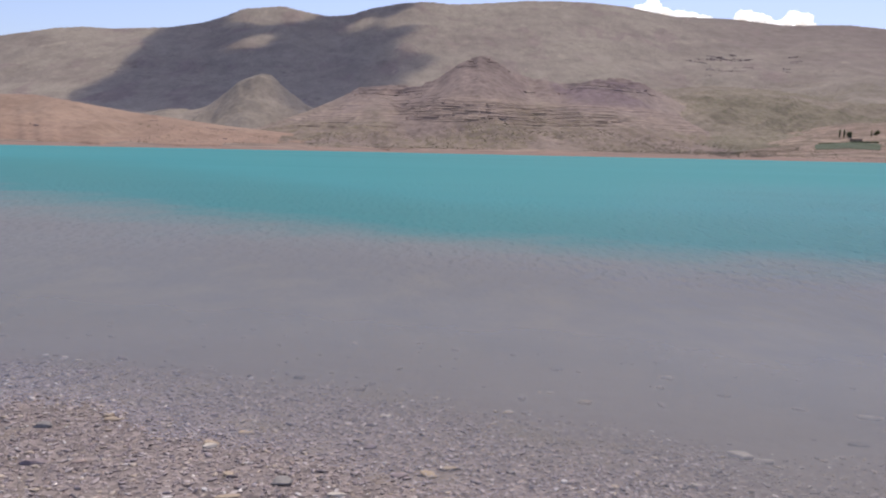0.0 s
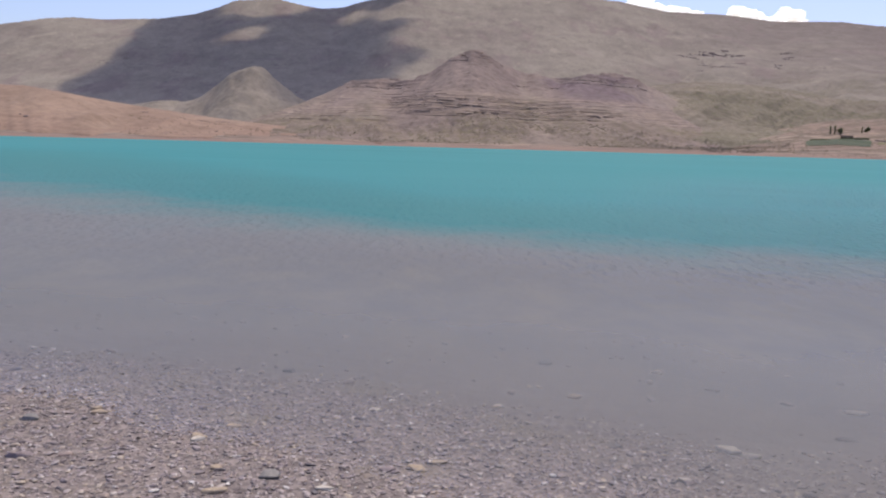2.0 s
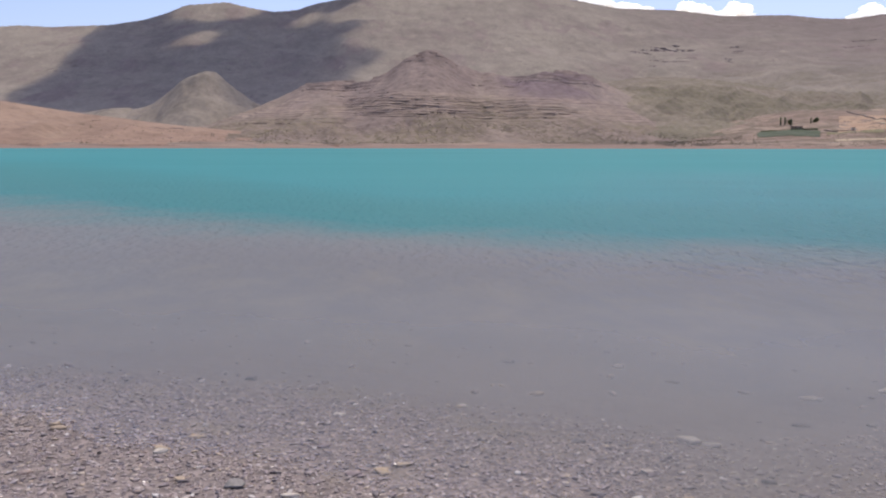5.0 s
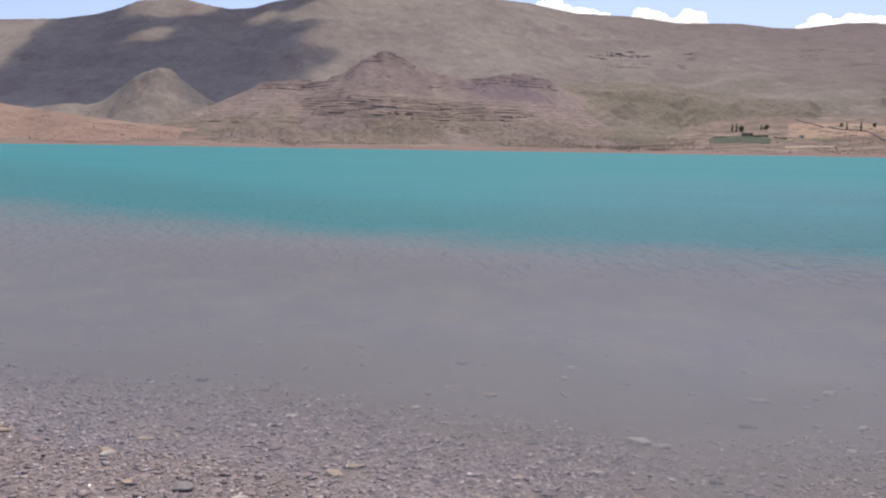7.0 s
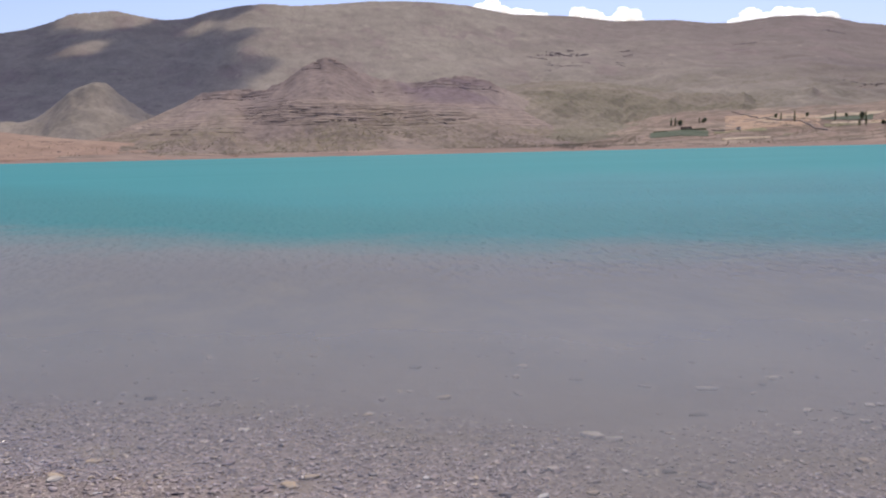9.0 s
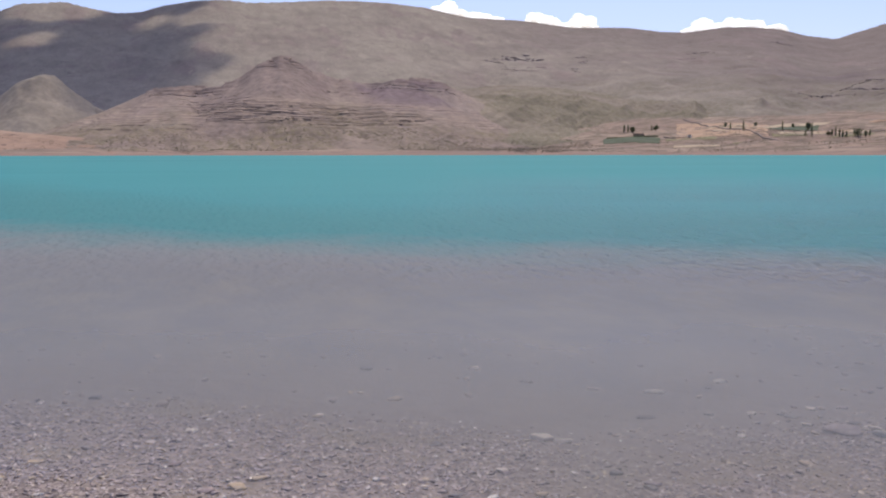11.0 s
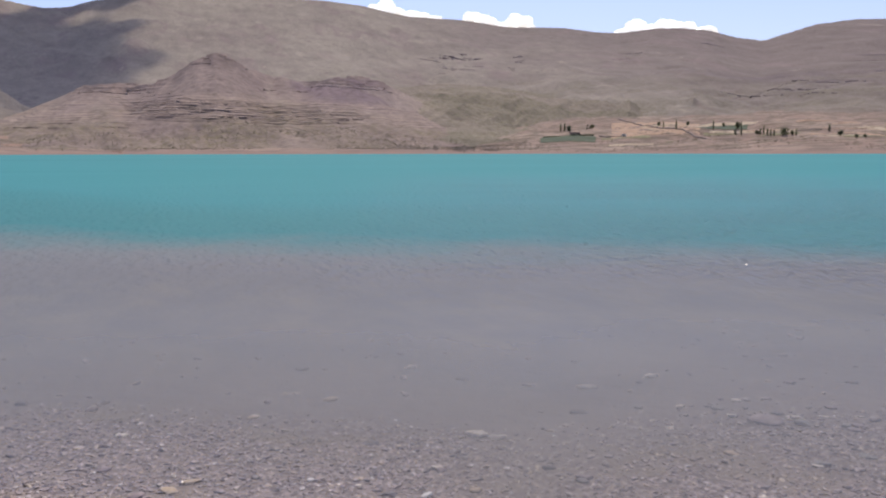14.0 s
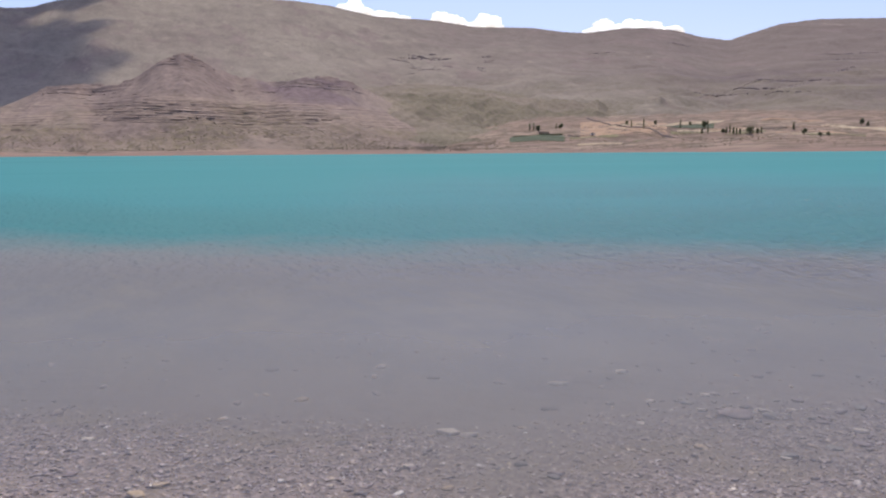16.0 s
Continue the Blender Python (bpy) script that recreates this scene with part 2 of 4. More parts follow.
def plain(name, dark, light, scale, rough=0.85, relief=0.02, spec=0.25):
    n = Nodes(name)
    v = n.place()
    f = n.noise(v, scale, 6, 0.65, 0.4)
    col = n.mix(n.step(f, 0.35, 0.66), dark, light)
    col = n.mix(1.0, col, n.ramp(n.noise(v, scale * 7, 4, 0.7), [(0.3, 0.84), (0.7, 1.14)]), "MULTIPLY")
    return n.solid(col, rough, n.bump(f, 0.4, relief), spec=spec)


ROCK = {
    "pale": plain("pale_limestone", (0.46, 0.41, 0.345), (0.62, 0.56, 0.475), 14, 0.7),
    "ochre": plain("ochre_sandstone", (0.345, 0.270, 0.195), (0.465, 0.375, 0.275), 14, 0.75),
    "grey": plain("grey_slate", (0.195, 0.182, 0.168), (0.285, 0.266, 0.246), 12, 0.6),
    "dark": plain("dark_slate", (0.120, 0.106, 0.104), (0.190, 0.170, 0.164), 12, 0.55),
    "mauve": plain("mauve_siltstone", (0.215, 0.170, 0.172), (0.315, 0.260, 0.255), 12, 0.65),
}
MAT_CRAG = plain("dark_purple_bedrock", (0.162, 0.126, 0.130), (0.250, 0.200, 0.195), 0.12, 0.95, 0.6)
MAT_BED = plain("hard_mauve_bed_rock", (0.270, 0.212, 0.192), (0.390, 0.322, 0.284), 0.10, 0.95, 0.5)
MAT_SCRUB = plain("scrub_leaves", (0.175, 0.155, 0.098), (0.235, 0.208, 0.135), 0.8, 0.9, 0.1)
def make_leaf(name, dark, light):
    n = Nodes(name)
    col = n.mix(n.noise(n.place(), 1.2, 5, 0.6), dark, light)
    front, through_, both = n.node("ShaderNodeBsdfDiffuse"), n.node("ShaderNodeBsdfTranslucent"), n.node("ShaderNodeMixShader")
    n.put(front.inputs["Color"], col)
    n.put(through_.inputs["Color"], n.mix(1.0, col, (1.05, 1.1, 0.7), "MULTIPLY"))
    both.inputs[0].default_value = 0.45
    n.t.links.new(front.outputs[0], both.inputs[1])
    n.t.links.new(through_.outputs[0], both.inputs[2])
    n.t.links.new(both.outputs[0], n.end.inputs[0])
    return n.mat


MAT_BARK = plain("tree_bark", (0.15, 0.125, 0.10), (0.25, 0.215, 0.18), 3.0, 0.9, 0.03)
MAT_LEAF = make_leaf("tree_leaves", (0.115, 0.130, 0.085), (0.180, 0.195, 0.130))
MAT_CROP = plain("green_crop", (0.052, 0.072, 0.042), (0.084, 0.102, 0.058), 0.35, 0.9, 0.3)
MAT_GRASS = plain("dry_grass_strip", (0.150, 0.145, 0.075), (0.230, 0.205, 0.115), 0.2, 0.9, 0.3)
MAT_TILL = plain("bare_orange_field", (0.335, 0.222, 0.148), (0.405, 0.288, 0.196), 0.10, 0.95, 0.2)
MAT_STUBBLE = plain("pale_stubble_field", (0.375, 0.300, 0.205), (0.455, 0.378, 0.265), 0.12, 0.95, 0.2)
MAT_MUD = plain("mud_wall", (0.290, 0.215, 0.170), (0.380, 0.300, 0.245), 0.6, 0.95, 0.05)
MAT_LIME = plain("whitewashed_wall", (0.66, 0.63, 0.58), (0.80, 0.78, 0.74), 0.8, 0.85, 0.02)
MAT_DRYWALL = plain("dry_stone", (0.19, 0.155, 0.135), (0.30, 0.245, 0.21), 0.9, 0.95, 0.1)
MAT_GLASS_DARK = plain("dark_window_glass", (0.02, 0.022, 0.025), (0.035, 0.037, 0.04), 1.0, 0.15, 0.0, 0.5)
MAT_DOOR = plain("weathered_door_wood", (0.12, 0.085, 0.06), (0.19, 0.14, 0.10), 2.0, 0.8, 0.01)


def make_water():
    n = Nodes("silty_lake_water")
    v = n.place()
    depth = n.node("ShaderNodeAttribute")
    depth.attribute_name = "depth"
    d = depth.outputs["Fac"]
    # suspended silt: grey where the bed is near, turquoise where the bottom falls away
    ragged = n.math("ADD", d, n.math("MULTIPLY", n.math("SUBTRACT", n.noise(n.place((1, 0.6, 1)), 1.3, 5, 0.6), 0.5), 0.5))
    grey = n.mix(n.noise(v, 0.5, 4), (0.224, 0.211, 0.184), (0.240, 0.226, 0.197))
    far_tint = n.ramp(n.noise(n.place((0.35, 1, 1)), 0.03, 5, 0.55, 0.5), [(0.3, (0.034, 0.226, 0.238)), (0.7, (0.041, 0.254, 0.264))])
    rim_tint = n.mix(n.noise(v, 0.8, 4), (0.034, 0.188, 0.190), (0.042, 0.209, 0.210))
    tint = n.mix(n.step(d, 1.6, 4.5), rim_tint, far_tint)
    grey = n.mix(n.step(ragged, 0.10, 0.42), grey, (0.188, 0.187, 0.181))
    body = n.mix(n.step(ragged, 0.40, 1.75), grey, tint)
    murk = n.math("SUBTRACT", 1.0, n.math("POWER", 2.718, n.math("MULTIPLY", d, -5.0)))
    # cat's-paws: the breeze roughens the lake most towards the east, near the shore
    x, y, z = n.xyz(v)
    gust = n.ramp(n.noise(n.place((0.6, 1, 1)), 0.11, 4, 0.55, 0.5), [(0.35, 0.6), (0.60, 1.0)])
    east = n.math("ADD", n.math("MULTIPLY", n.step(n.math("SUBTRACT", x, n.math("MULTIPLY", y, 0.25)), -5.0, 6.0), 0.7), 0.3)
    out_ = n.math("SQRT", n.math("ADD", n.math("MULTIPLY", x, x), n.math("MULTIPLY", y, y)))
    ruffle = n.math("MULTIPLY", n.math("MULTIPLY", gust, east), n.math("SUBTRACT", 1.0, n.step(out_, 22.0, 80.0)))
    ruffle = n.math("MULTIPLY", ruffle, n.math("ADD", n.math("MULTIPLY", n.step(d, 0.22, 0.55), 0.95), 0.05))
    w1 = n.math("SUBTRACT", n.noise(n.place((1.15, 0.55, 1)), 4.6, 1, 0.4), 0.5)
    w2 = n.math("SUBTRACT", n.noise(n.place((1.4, 0.7, 1)), 11.0, 1, 0.4), 0.5)
    swell = n.math("ADD", w1, n.math("MULTIPLY", w2, 0.32))
    normal = n.bump(n.math("MULTIPLY", swell, ruffle), 1.0, 0.12)
    soft_normal = n.bump(n.math("MULTIPLY", swell, ruffle), 1.0, 0.44)
    clear = n.node("ShaderNodeBsdfTransparent")
    silt = n.node("ShaderNodeBsdfDiffuse")
    n.put(silt.inputs["Color"], body)
    n.put(silt.inputs["Normal"], soft_normal)
    under = n.node("ShaderNodeMixShader")
    n.put(under.inputs[0], murk)
    n.t.links.new(clear.outputs[0], under.inputs[1])
    n.t.links.new(silt.outputs[0], under.inputs[2])
    shine = n.node("ShaderNodeBsdfGlossy")
    shine.inputs["Roughness"].default_value = 0.22
    n.put(shine.inputs["Normal"], normal)
    fres = n.node("ShaderNodeFresnel")
    fres.inputs["IOR"].default_value = 1.33
    n.put(fres.inputs["Normal"], normal)
    close = n.math("SUBTRACT", 1.0, n.step(out_, 7.0, 26.0))
    share = n.math("ADD", n.math("ADD", n.math("MULTIPLY", close, 0.24), 0.26), n.math("MULTIPLY", ruffle, 0.42))
    gloss = n.math("MINIMUM", n.math("MULTIPLY", fres.outputs[0], share), n.math("ADD", n.math("MULTIPLY", ruffle, 0.13), 0.14))
    top = n.node("ShaderNodeMixShader")
    n.put(top.inputs[0], gloss)
    n.t.links.new(under.outputs[0], top.inputs[1])
    n.t.links.new(shine.outputs[0], top.inputs[2])
    n.t.links.new(top.outputs[0], n.end.inputs[0])
    return n.mat


MAT_WATER = make_water()


def make_cloud():
    n = Nodes("cloud")
    v = n.place()
    p = n.solid(n.mix(n.noise(v, 0.01, 4), (0.90, 0.90, 0.91), (0.95, 0.95, 0.95)), 1.0,
                n.bump(n.noise(v, 0.03, 6, 0.65), 0.4, 8.0), spec=0.0)
    bsdf = [k for k in n.t.nodes if k.type == "BSDF_PRINCIPLED"][0]
    bsdf.inputs["Emission Color"].default_value = (1, 1, 1, 1)
    bsdf.inputs["Emission Strength"].default_value = 0.75   # glow added to whiten the cloud, standing in for light scattered within
    return p


MAT_CLOUD = make_cloud()


def make_soft_cloud():
    n = Nodes("thin_cloud")
    a = n.node("ShaderNodeAttribute")
    a.attribute_name = "cover"
    clear, body, mixed = n.node("ShaderNodeBsdfTransparent"), n.node("ShaderNodeBsdfDiffuse"), n.node("ShaderNodeMixShader")
    n.put(body.inputs["Color"], (0.9, 0.9, 0.9))
    n.put(mixed.inputs[0], n.math("MULTIPLY", n.step(a.outputs["Fac"], 0.08, 0.9), 0.61))
    n.t.links.new(clear.outputs[0], mixed.inputs[1])
    n.t.links.new(body.outputs[0], mixed.inputs[2])
    n.t.links.new(mixed.outputs[0], n.end.inputs[0])
    return n.mat


MAT_CLOUD_SOFT = make_soft_cloud()


# ---------------------------------------------------------------- shape of the land
def lattice(ix, iy, seed):
    h = (ix.astype(np.int64) * 374761393 + iy.astype(np.int64) * 668265263 + seed * 974634777) & 0xFFFFFFFF
    h = ((h ^ (h >> 13)) * 1274126177) & 0xFFFFFFFF
    h = h ^ (h >> 16)
    return (h & 0xFFFF) / 65535.0 * 2 - 1


def value_noise(x, y, seed):
    x, y = np.asarray(x, float), np.asarray(y, float)
    ix, iy = np.floor(x), np.floor(y)
    fx, fy = x - ix, y - iy
    u, v = fx * fx * fx * (fx * (fx * 6 - 15) + 10), fy * fy * fy * (fy * (fy * 6 - 15) + 10)
    a, b = lattice(ix, iy, seed), lattice(ix + 1, iy, seed)
    c, d = lattice(ix, iy + 1, seed), lattice(ix + 1, iy + 1, seed)
    return (a + (b - a) * u) * (1 - v) + (c + (d - c) * u) * v


def fbm(x, y, seed, octaves=5, gain=0.5):
    total, amp = 0.0, 1.0
    for k in range(octaves):
        total = total + amp * value_noise(x * 2 ** k + 17.3 * k, y * 2 ** k - 9.1 * k, seed + k)
        amp *= gain
    return total


def ridged(x, y, seed, octaves=4, gain=0.5):
    total, amp = 0.0, 1.0
    for k in range(octaves):
        total = total + amp * (1 - 2 * np.abs(value_noise(x * 2 ** k + 3.7 * k, y * 2 ** k + 5.3 * k, seed + k)))
        amp *= gain
    return total


def smooth(a, b, x):
    t = np.clip((x - a) / (b - a), 0, 1)
    return t * t * (3 - 2 * t)


def profile(pairs, blur):
    """A smooth crest line: heading in degrees -> value."""
    hs, vs = zip(*pairs)
    grid = np.arange(-60, 80, 0.05)
    w = int(blur / 0.05)
    kern = np.hanning(2 * w + 3)
    val = np.interp(grid, hs, vs)
    val = np.convolve(np.pad(val, w + 1, mode="edge"), kern / kern.sum(), mode="valid")
    return lambda az: np.interp(az, grid, val)


BACK_CREST = profile([(-40.3, 5.64), (-30.23, 5.75), (-26.8, 6.05), (-23.78, 6.72), (-22.47, 6.88), (-20.66, 6.9), (-17.33, 7.18), (-15.32, 7.59),
                      (-14.01, 8.04), (-12.9, 8.54), (-10.48, 8.81), (-9.07, 8.52), (-7.66, 8.32), (-6.25, 8.46), (-4.84, 8.92),
                      (-2.62, 9.32), (-1.21, 9.39), (0.3, 9.27), (2.42, 9.38), (4.94, 9.54), (7.46, 9.52), (9.57, 9.4), (11.39, 9.17),
                      (14.31, 8.55), (17.63, 8.34), (20.66, 7.88), (24.38, 7.76), (26.2, 7.46), (27.81, 7.36), (30.03, 7.58), (31.44, 7.56),
                      (33.15, 7.36), (34.66, 6.9), (36.37, 6.6), (37.99, 7.06), (39.3, 7.42), (41.51, 7.58), (44.94, 7.41), (50.38, 7.26), (60.46, 6.55)], 0.35)
LAYER_CREST = profile([(-14.01, 0.6), (-11.18, 1.51), (-8.87, 2.37), (-6.55, 3.4), (-5.74, 3.96), (-1.61, 4.17), (0, 4.99), (1.07, 5.73),
                       (2.12, 6.15), (3.22, 5.76), (4.18, 5.17), (5.64, 4.73), (7.66, 4.38), (9.07, 4.58), (10.88, 4.84), (12.6, 4.43),
                       (14.71, 3.31), (16.83, 2.28), (18.74, 1.21), (20.66, -0.6), (22.67, -2.52)], 0.18)
KNOLL_CREST = profile([(-21.66, 1.01), (-20.05, 1.71), (-18.14, 1.97), (-16.42, 1.92), (-15.11, 2.47), (-14.01, 3.33), (-13.3, 3.95), (-12.7, 4.17),
                       (-11.89, 4.35), (-11.18, 4.08), (-10.58, 3.73), (-9.47, 2.87), (-7.96, 2.22), (-5.04, 1.61)], 0.4)
RED_CREST = profile([(-40.3, 2.52), (-30.23, 2.72), (-26.9, 2.76), (-25.09, 2.81), (-22.67, 2.45), (-20.05, 2.02), (-17.43, 1.7), (-14.01, 1.27),
                     (-9.77, 0.88), (-6.85, 0.42), (-4.03, 0.1)], 0.5)
OLIVE_CREST = profile([(8.06, 1.51), (11.08, 3.23), (13.6, 4.03), (16.12, 4.33), (18.64, 4.23), (21.16, 3.93), (24.18, 3.43), (27.21, 2.92), (30.23, 2.42), (33.25, 1.92), (36.27, 1.31)], 0.6)
EYE = 1.65
FAR_SHORE = 525.0


def rise(el, r):
    return EYE + np.tan(np.radians(el)) * r


def bed_edge(az):
    """How much farther out the shallows reach, by heading."""
    return np.interp(az, [-60, -27, -18, -10, 0, 8, 16, 22, 27, 34, 46, 60], [3.0, 2.5, 1.5, 0.85, 0.3, 0.1, 0.0, 0.4, 1.0, 1.9, 2.6, 3.0])


def ground_z(x, y):
    x, y = np.asarray(x, float), np.asarray(y, float)
    r = np.hypot(x, y)
    az = np.degrees(np.arctan2(x, y))
    # near bank: gravel falling slowly under the water
    q = r - bed_edge(az) * smooth(0.6, 3.4, r) * smooth(120, 60, np.abs(az))
    bank_a = np.interp(q, [-3, 0, 3.3, 3.8, 4.8, 6.0, 9.0, 13], [0.28, 0.15, 0.012, -0.006, -0.055, -0.145, -0.31, -0.42])
    bank_b = np.interp(q, [-3, 0, 1.5, 2.5, 4.8, 6.0, 9.0, 13], [0.20, 0.09, 0.0, -0.055, -0.140, -0.21, -0.32, -0.42])
    near = bank_a + (bank_b - bank_a) * smooth(12, 26, az)
    behind = 0.25 + 0.07 * r
    side = np.abs(az)
    near = near + (behind - near) * smooth(70, 115, side) * smooth(0.5, 4, r)
    near = near + 0.012 * fbm(x * 0.9, y * 0.9, 5, 4)
    # the shelf ends on a line across the view, beyond it the bottom drops
    edge = np.interp(x, [-60, -12.75, -4.83, 0.0, 3.82, 6.72, 11.15, 60], [60, 25.2, 19.4, 16.1, 14.1, 13.1, 10.9, -6])
    over = (y - edge) * 0.82 / (1 + 0.10 * np.clip(-x, 0, 30)) + 0.5 * fbm(x * 0.35, y * 0.35, 9, 3) + 1.2
    drop = smooth(-2.6, 4.6, over) * 1.1 + smooth(0.0, 30.0, over) * 7.0
    shelf = np.where(side < 115, np.minimum(near, 0.5) - drop * smooth(115, 80, side), near)
    # far bank
    s = r - FAR_SHORE - 14 * fbm(az * 0.16, az * 0 + 2.0, 31, 3)
    plain_side = smooth(17, 26, az)
    up = np.interp(s, [-60, 0, 14, 30, 120, 175, 325, 700, 3000], [-7, 0, 1.8, 3.0, 6.0, 8, 14, 34, 34])
    up_plain = np.interp(s, [-60, 0, 14, 30, 120, 175, 325, 700, 3000], [-7, 0, 1.8, 3.2, 12.0, 17.5, 31, 50, 60])
    bank = up + (up_plain - up) * plain_side
    bank = bank + smooth(15, 120, s) * (1.3 + 1.1 * plain_side) * fbm(x / 45, y / 45, 12, 4)
    z = np.where(s > -60, np.maximum(bank, -7.5), shelf)
    behind_far = 0.25 + 0.07 * np.minimum(r, 60) + 0.02 * np.clip(r - 60, 0, 500)
    w = smooth(85, 120, side)
    return np.where(r > 15, z * (1 - w) + behind_far * w, z)


def back_z(az, r):
    crest_r = 2650 + 250 * np.sin(np.radians(az * 5 + 40)) + 120 * fbm(az * 0.12, az * 0, 3, 2)
    foot = np.interp(az, [-40, -10, 15, 25, 50], [1350, 1300, 1150, 880, 880])
    top = rise(BACK_CREST(az), crest_r)
    u = (r - foot) / (crest_r - foot)
    uc = np.clip(u, 0, 1)
    z = 12 + (top - 12) * (0.72 * uc ** 1.05 + 0.28 * uc ** 2.2)
    body = np.clip(uc * (1 - uc) * 4, 0, 1) ** 0.8
    x, y = r * np.sin(np.radians(az)), r * np.cos(np.radians(az))
    xw, yw = x, y
    x, y = x + 70 * fbm(xw / 260, yw / 260, 33, 3), y + 90 * fbm(xw / 300, yw / 300, 35, 3)
    z = z + body * (14 * fbm(x / 620, y / 800, 21, 4, 0.42) + 4 * ridged(x / 260, y / 600, 25, 4, 0.45)
                    + (9 * ridged(x / 120, y / 330, 27, 4, 0.45) + 7 * fbm(x / 90, y / 140, 29, 4)) * smooth(4, 14, az) * smooth(0.75, 0.2, uc))
    # worn ledges on the right-hand slopes
    step = 27.0
    t = z / step + 0.35 * fbm(x / 400, y / 400, 44, 3)
    f = t - np.floor(t)
    z = z + body * smooth(24, 31, az) * smooth(300, 180, z) * (smooth(0.42, 0.52, f) - f) * step * 0.2 * smooth(-0.1, 0.5, fbm(x / 170, y / 260, 47, 3))
    z = z + (0.45 * fbm(x / 40, y / 60, 52, 4)) * smooth(0.0, 0.1, uc)
    past = np.clip(u - 1, 0, None)
    return np.where(u < 0, 12 + u * 120, z - past * 700)


def layer_z(az, r):
    crest_r = 930 + 40 * fbm(az * 0.25, az * 0, 61, 3)
    foot = 556 + 12 * fbm(az * 0.5, az * 0 + 4, 63, 3)
    top = rise(LAYER_CREST(az), crest_r)
    u = (r - foot) / (crest_r - foot)
    uc = np.clip(u, 0, 1)
    z = 3 + (top - 3) * (0.55 * uc + 0.45 * uc ** 1.8)
    x, y = r * np.sin(np.radians(az)), r * np.cos(np.radians(az))
    body = np.clip(uc * (1 - uc) * 4, 0, 1)
    z = z + body * (1.5 * ridged(x / 46, y / 220, 66, 4, 0.45) + 4 * fbm(x / 130, y / 160, 68, 4) + 1.6 * fbm(x / 70 + 3, y / 300, 69, 3)
                    + 5.0 * ridged(x / 34 + y / 160, y / 190, 65, 4, 0.5) * smooth(0.42, 0.12, uc)) * np.clip(top / 70, 0.15, 1)
    # hard beds stand out as ledges
    tilt = z + 0.02 * x + 4.0 * fbm(x / 150, y / 300, 71, 4)
    for low, high, a, b, period, share in ((26, 43, -3.4, 11.5, 2.7, 0.45), (57, 71, -7, -1.0, 4.6, 0.6), (66, 82, 7.4, 13.6, 3.6, 0.6),
                                           (90, 103, 0.2, 4.2, 3.0, 0.6)):
        keep = smooth(a - 0.6, a + 0.8, az) * smooth(b + 0.6, b - 0.8, az) * smooth(low - 3, low + 2, tilt) * smooth(high + 3, high - 2, tilt)
        keep = keep * (0.65 + 0.35 * smooth(-0.45, 0.25, fbm(x / 60, y / 400 + tilt / 9, int(low), 3)))
        t = tilt / period
        f = t - np.floor(t)
        z = z + keep * share * period * (smooth(0.42, 0.52, f) - f)
    z = z + (1.1 - 0.8 * smooth(18, 26, tilt) * smooth(56, 46, tilt)) * fbm(x / 11, y / 14, 75, 4) * smooth(0, 0.1, uc)
    past = np.clip(u - 1, 0, None)
    return np.where(u < 0, 3 + u * 420, z - past * 190)


def knoll_z(az, r):
    crest_r = 1190 + 60 * fbm(az * 0.3, az * 0, 81, 2)
    foot = 900.0
    top = rise(KNOLL_CREST(az), crest_r)
    u = (r - foot) / (crest_r - foot)
    uc = np.clip(u, 0, 1)
    x, y = r * np.sin(np.radians(az)), r * np.cos(np.radians(az))
    z = 10 + (top - 10) * np.sin(uc * 1.5708) ** 1.2
    body = np.clip(uc * (1 - uc) * 4, 0, 1)
    z = z + body * smooth(1.0, 0.6, uc) * (5 * ridged(x / 70, y / 120, 84, 4) + 8 * fbm(x / 55, y / 90, 86, 5)) * np.clip(top / 60, 0.2, 1)
    past = np.clip(u - 1, 0, None)
    return np.where(u < 0, 10 + u * 60, z - past * 200)


def red_z(az, r):
    crest_r = 690 + 25 * fbm(az * 0.2, az * 0, 91, 2)
    foot = 540 + 8 * fbm(az * 0.6, az * 0, 93, 3)
    top = rise(RED_CREST(az), crest_r)
    u = (r - foot) / (crest_r - foot)
    uc = np.clip(u, 0, 1)
    x, y = r * np.sin(np.radians(az)), r * np.cos(np.radians(az))
    z = 2.0 + (top - 2.0) * (0.8 * uc + 0.2 * uc * uc)
    body = np.clip(uc * (1 - uc) * 4, 0, 1)
    z = z + body * (1.6 * ridged(x / 40, y / 90, 96, 4) + 1.6 * fbm(x / 60, y / 60, 98, 4)) * np.clip(top / 20, 0.2, 1)
    past = np.clip(u - 1, 0, None)
    return np.where(u < 0, 2.0 + u * 160, z - past * 60)


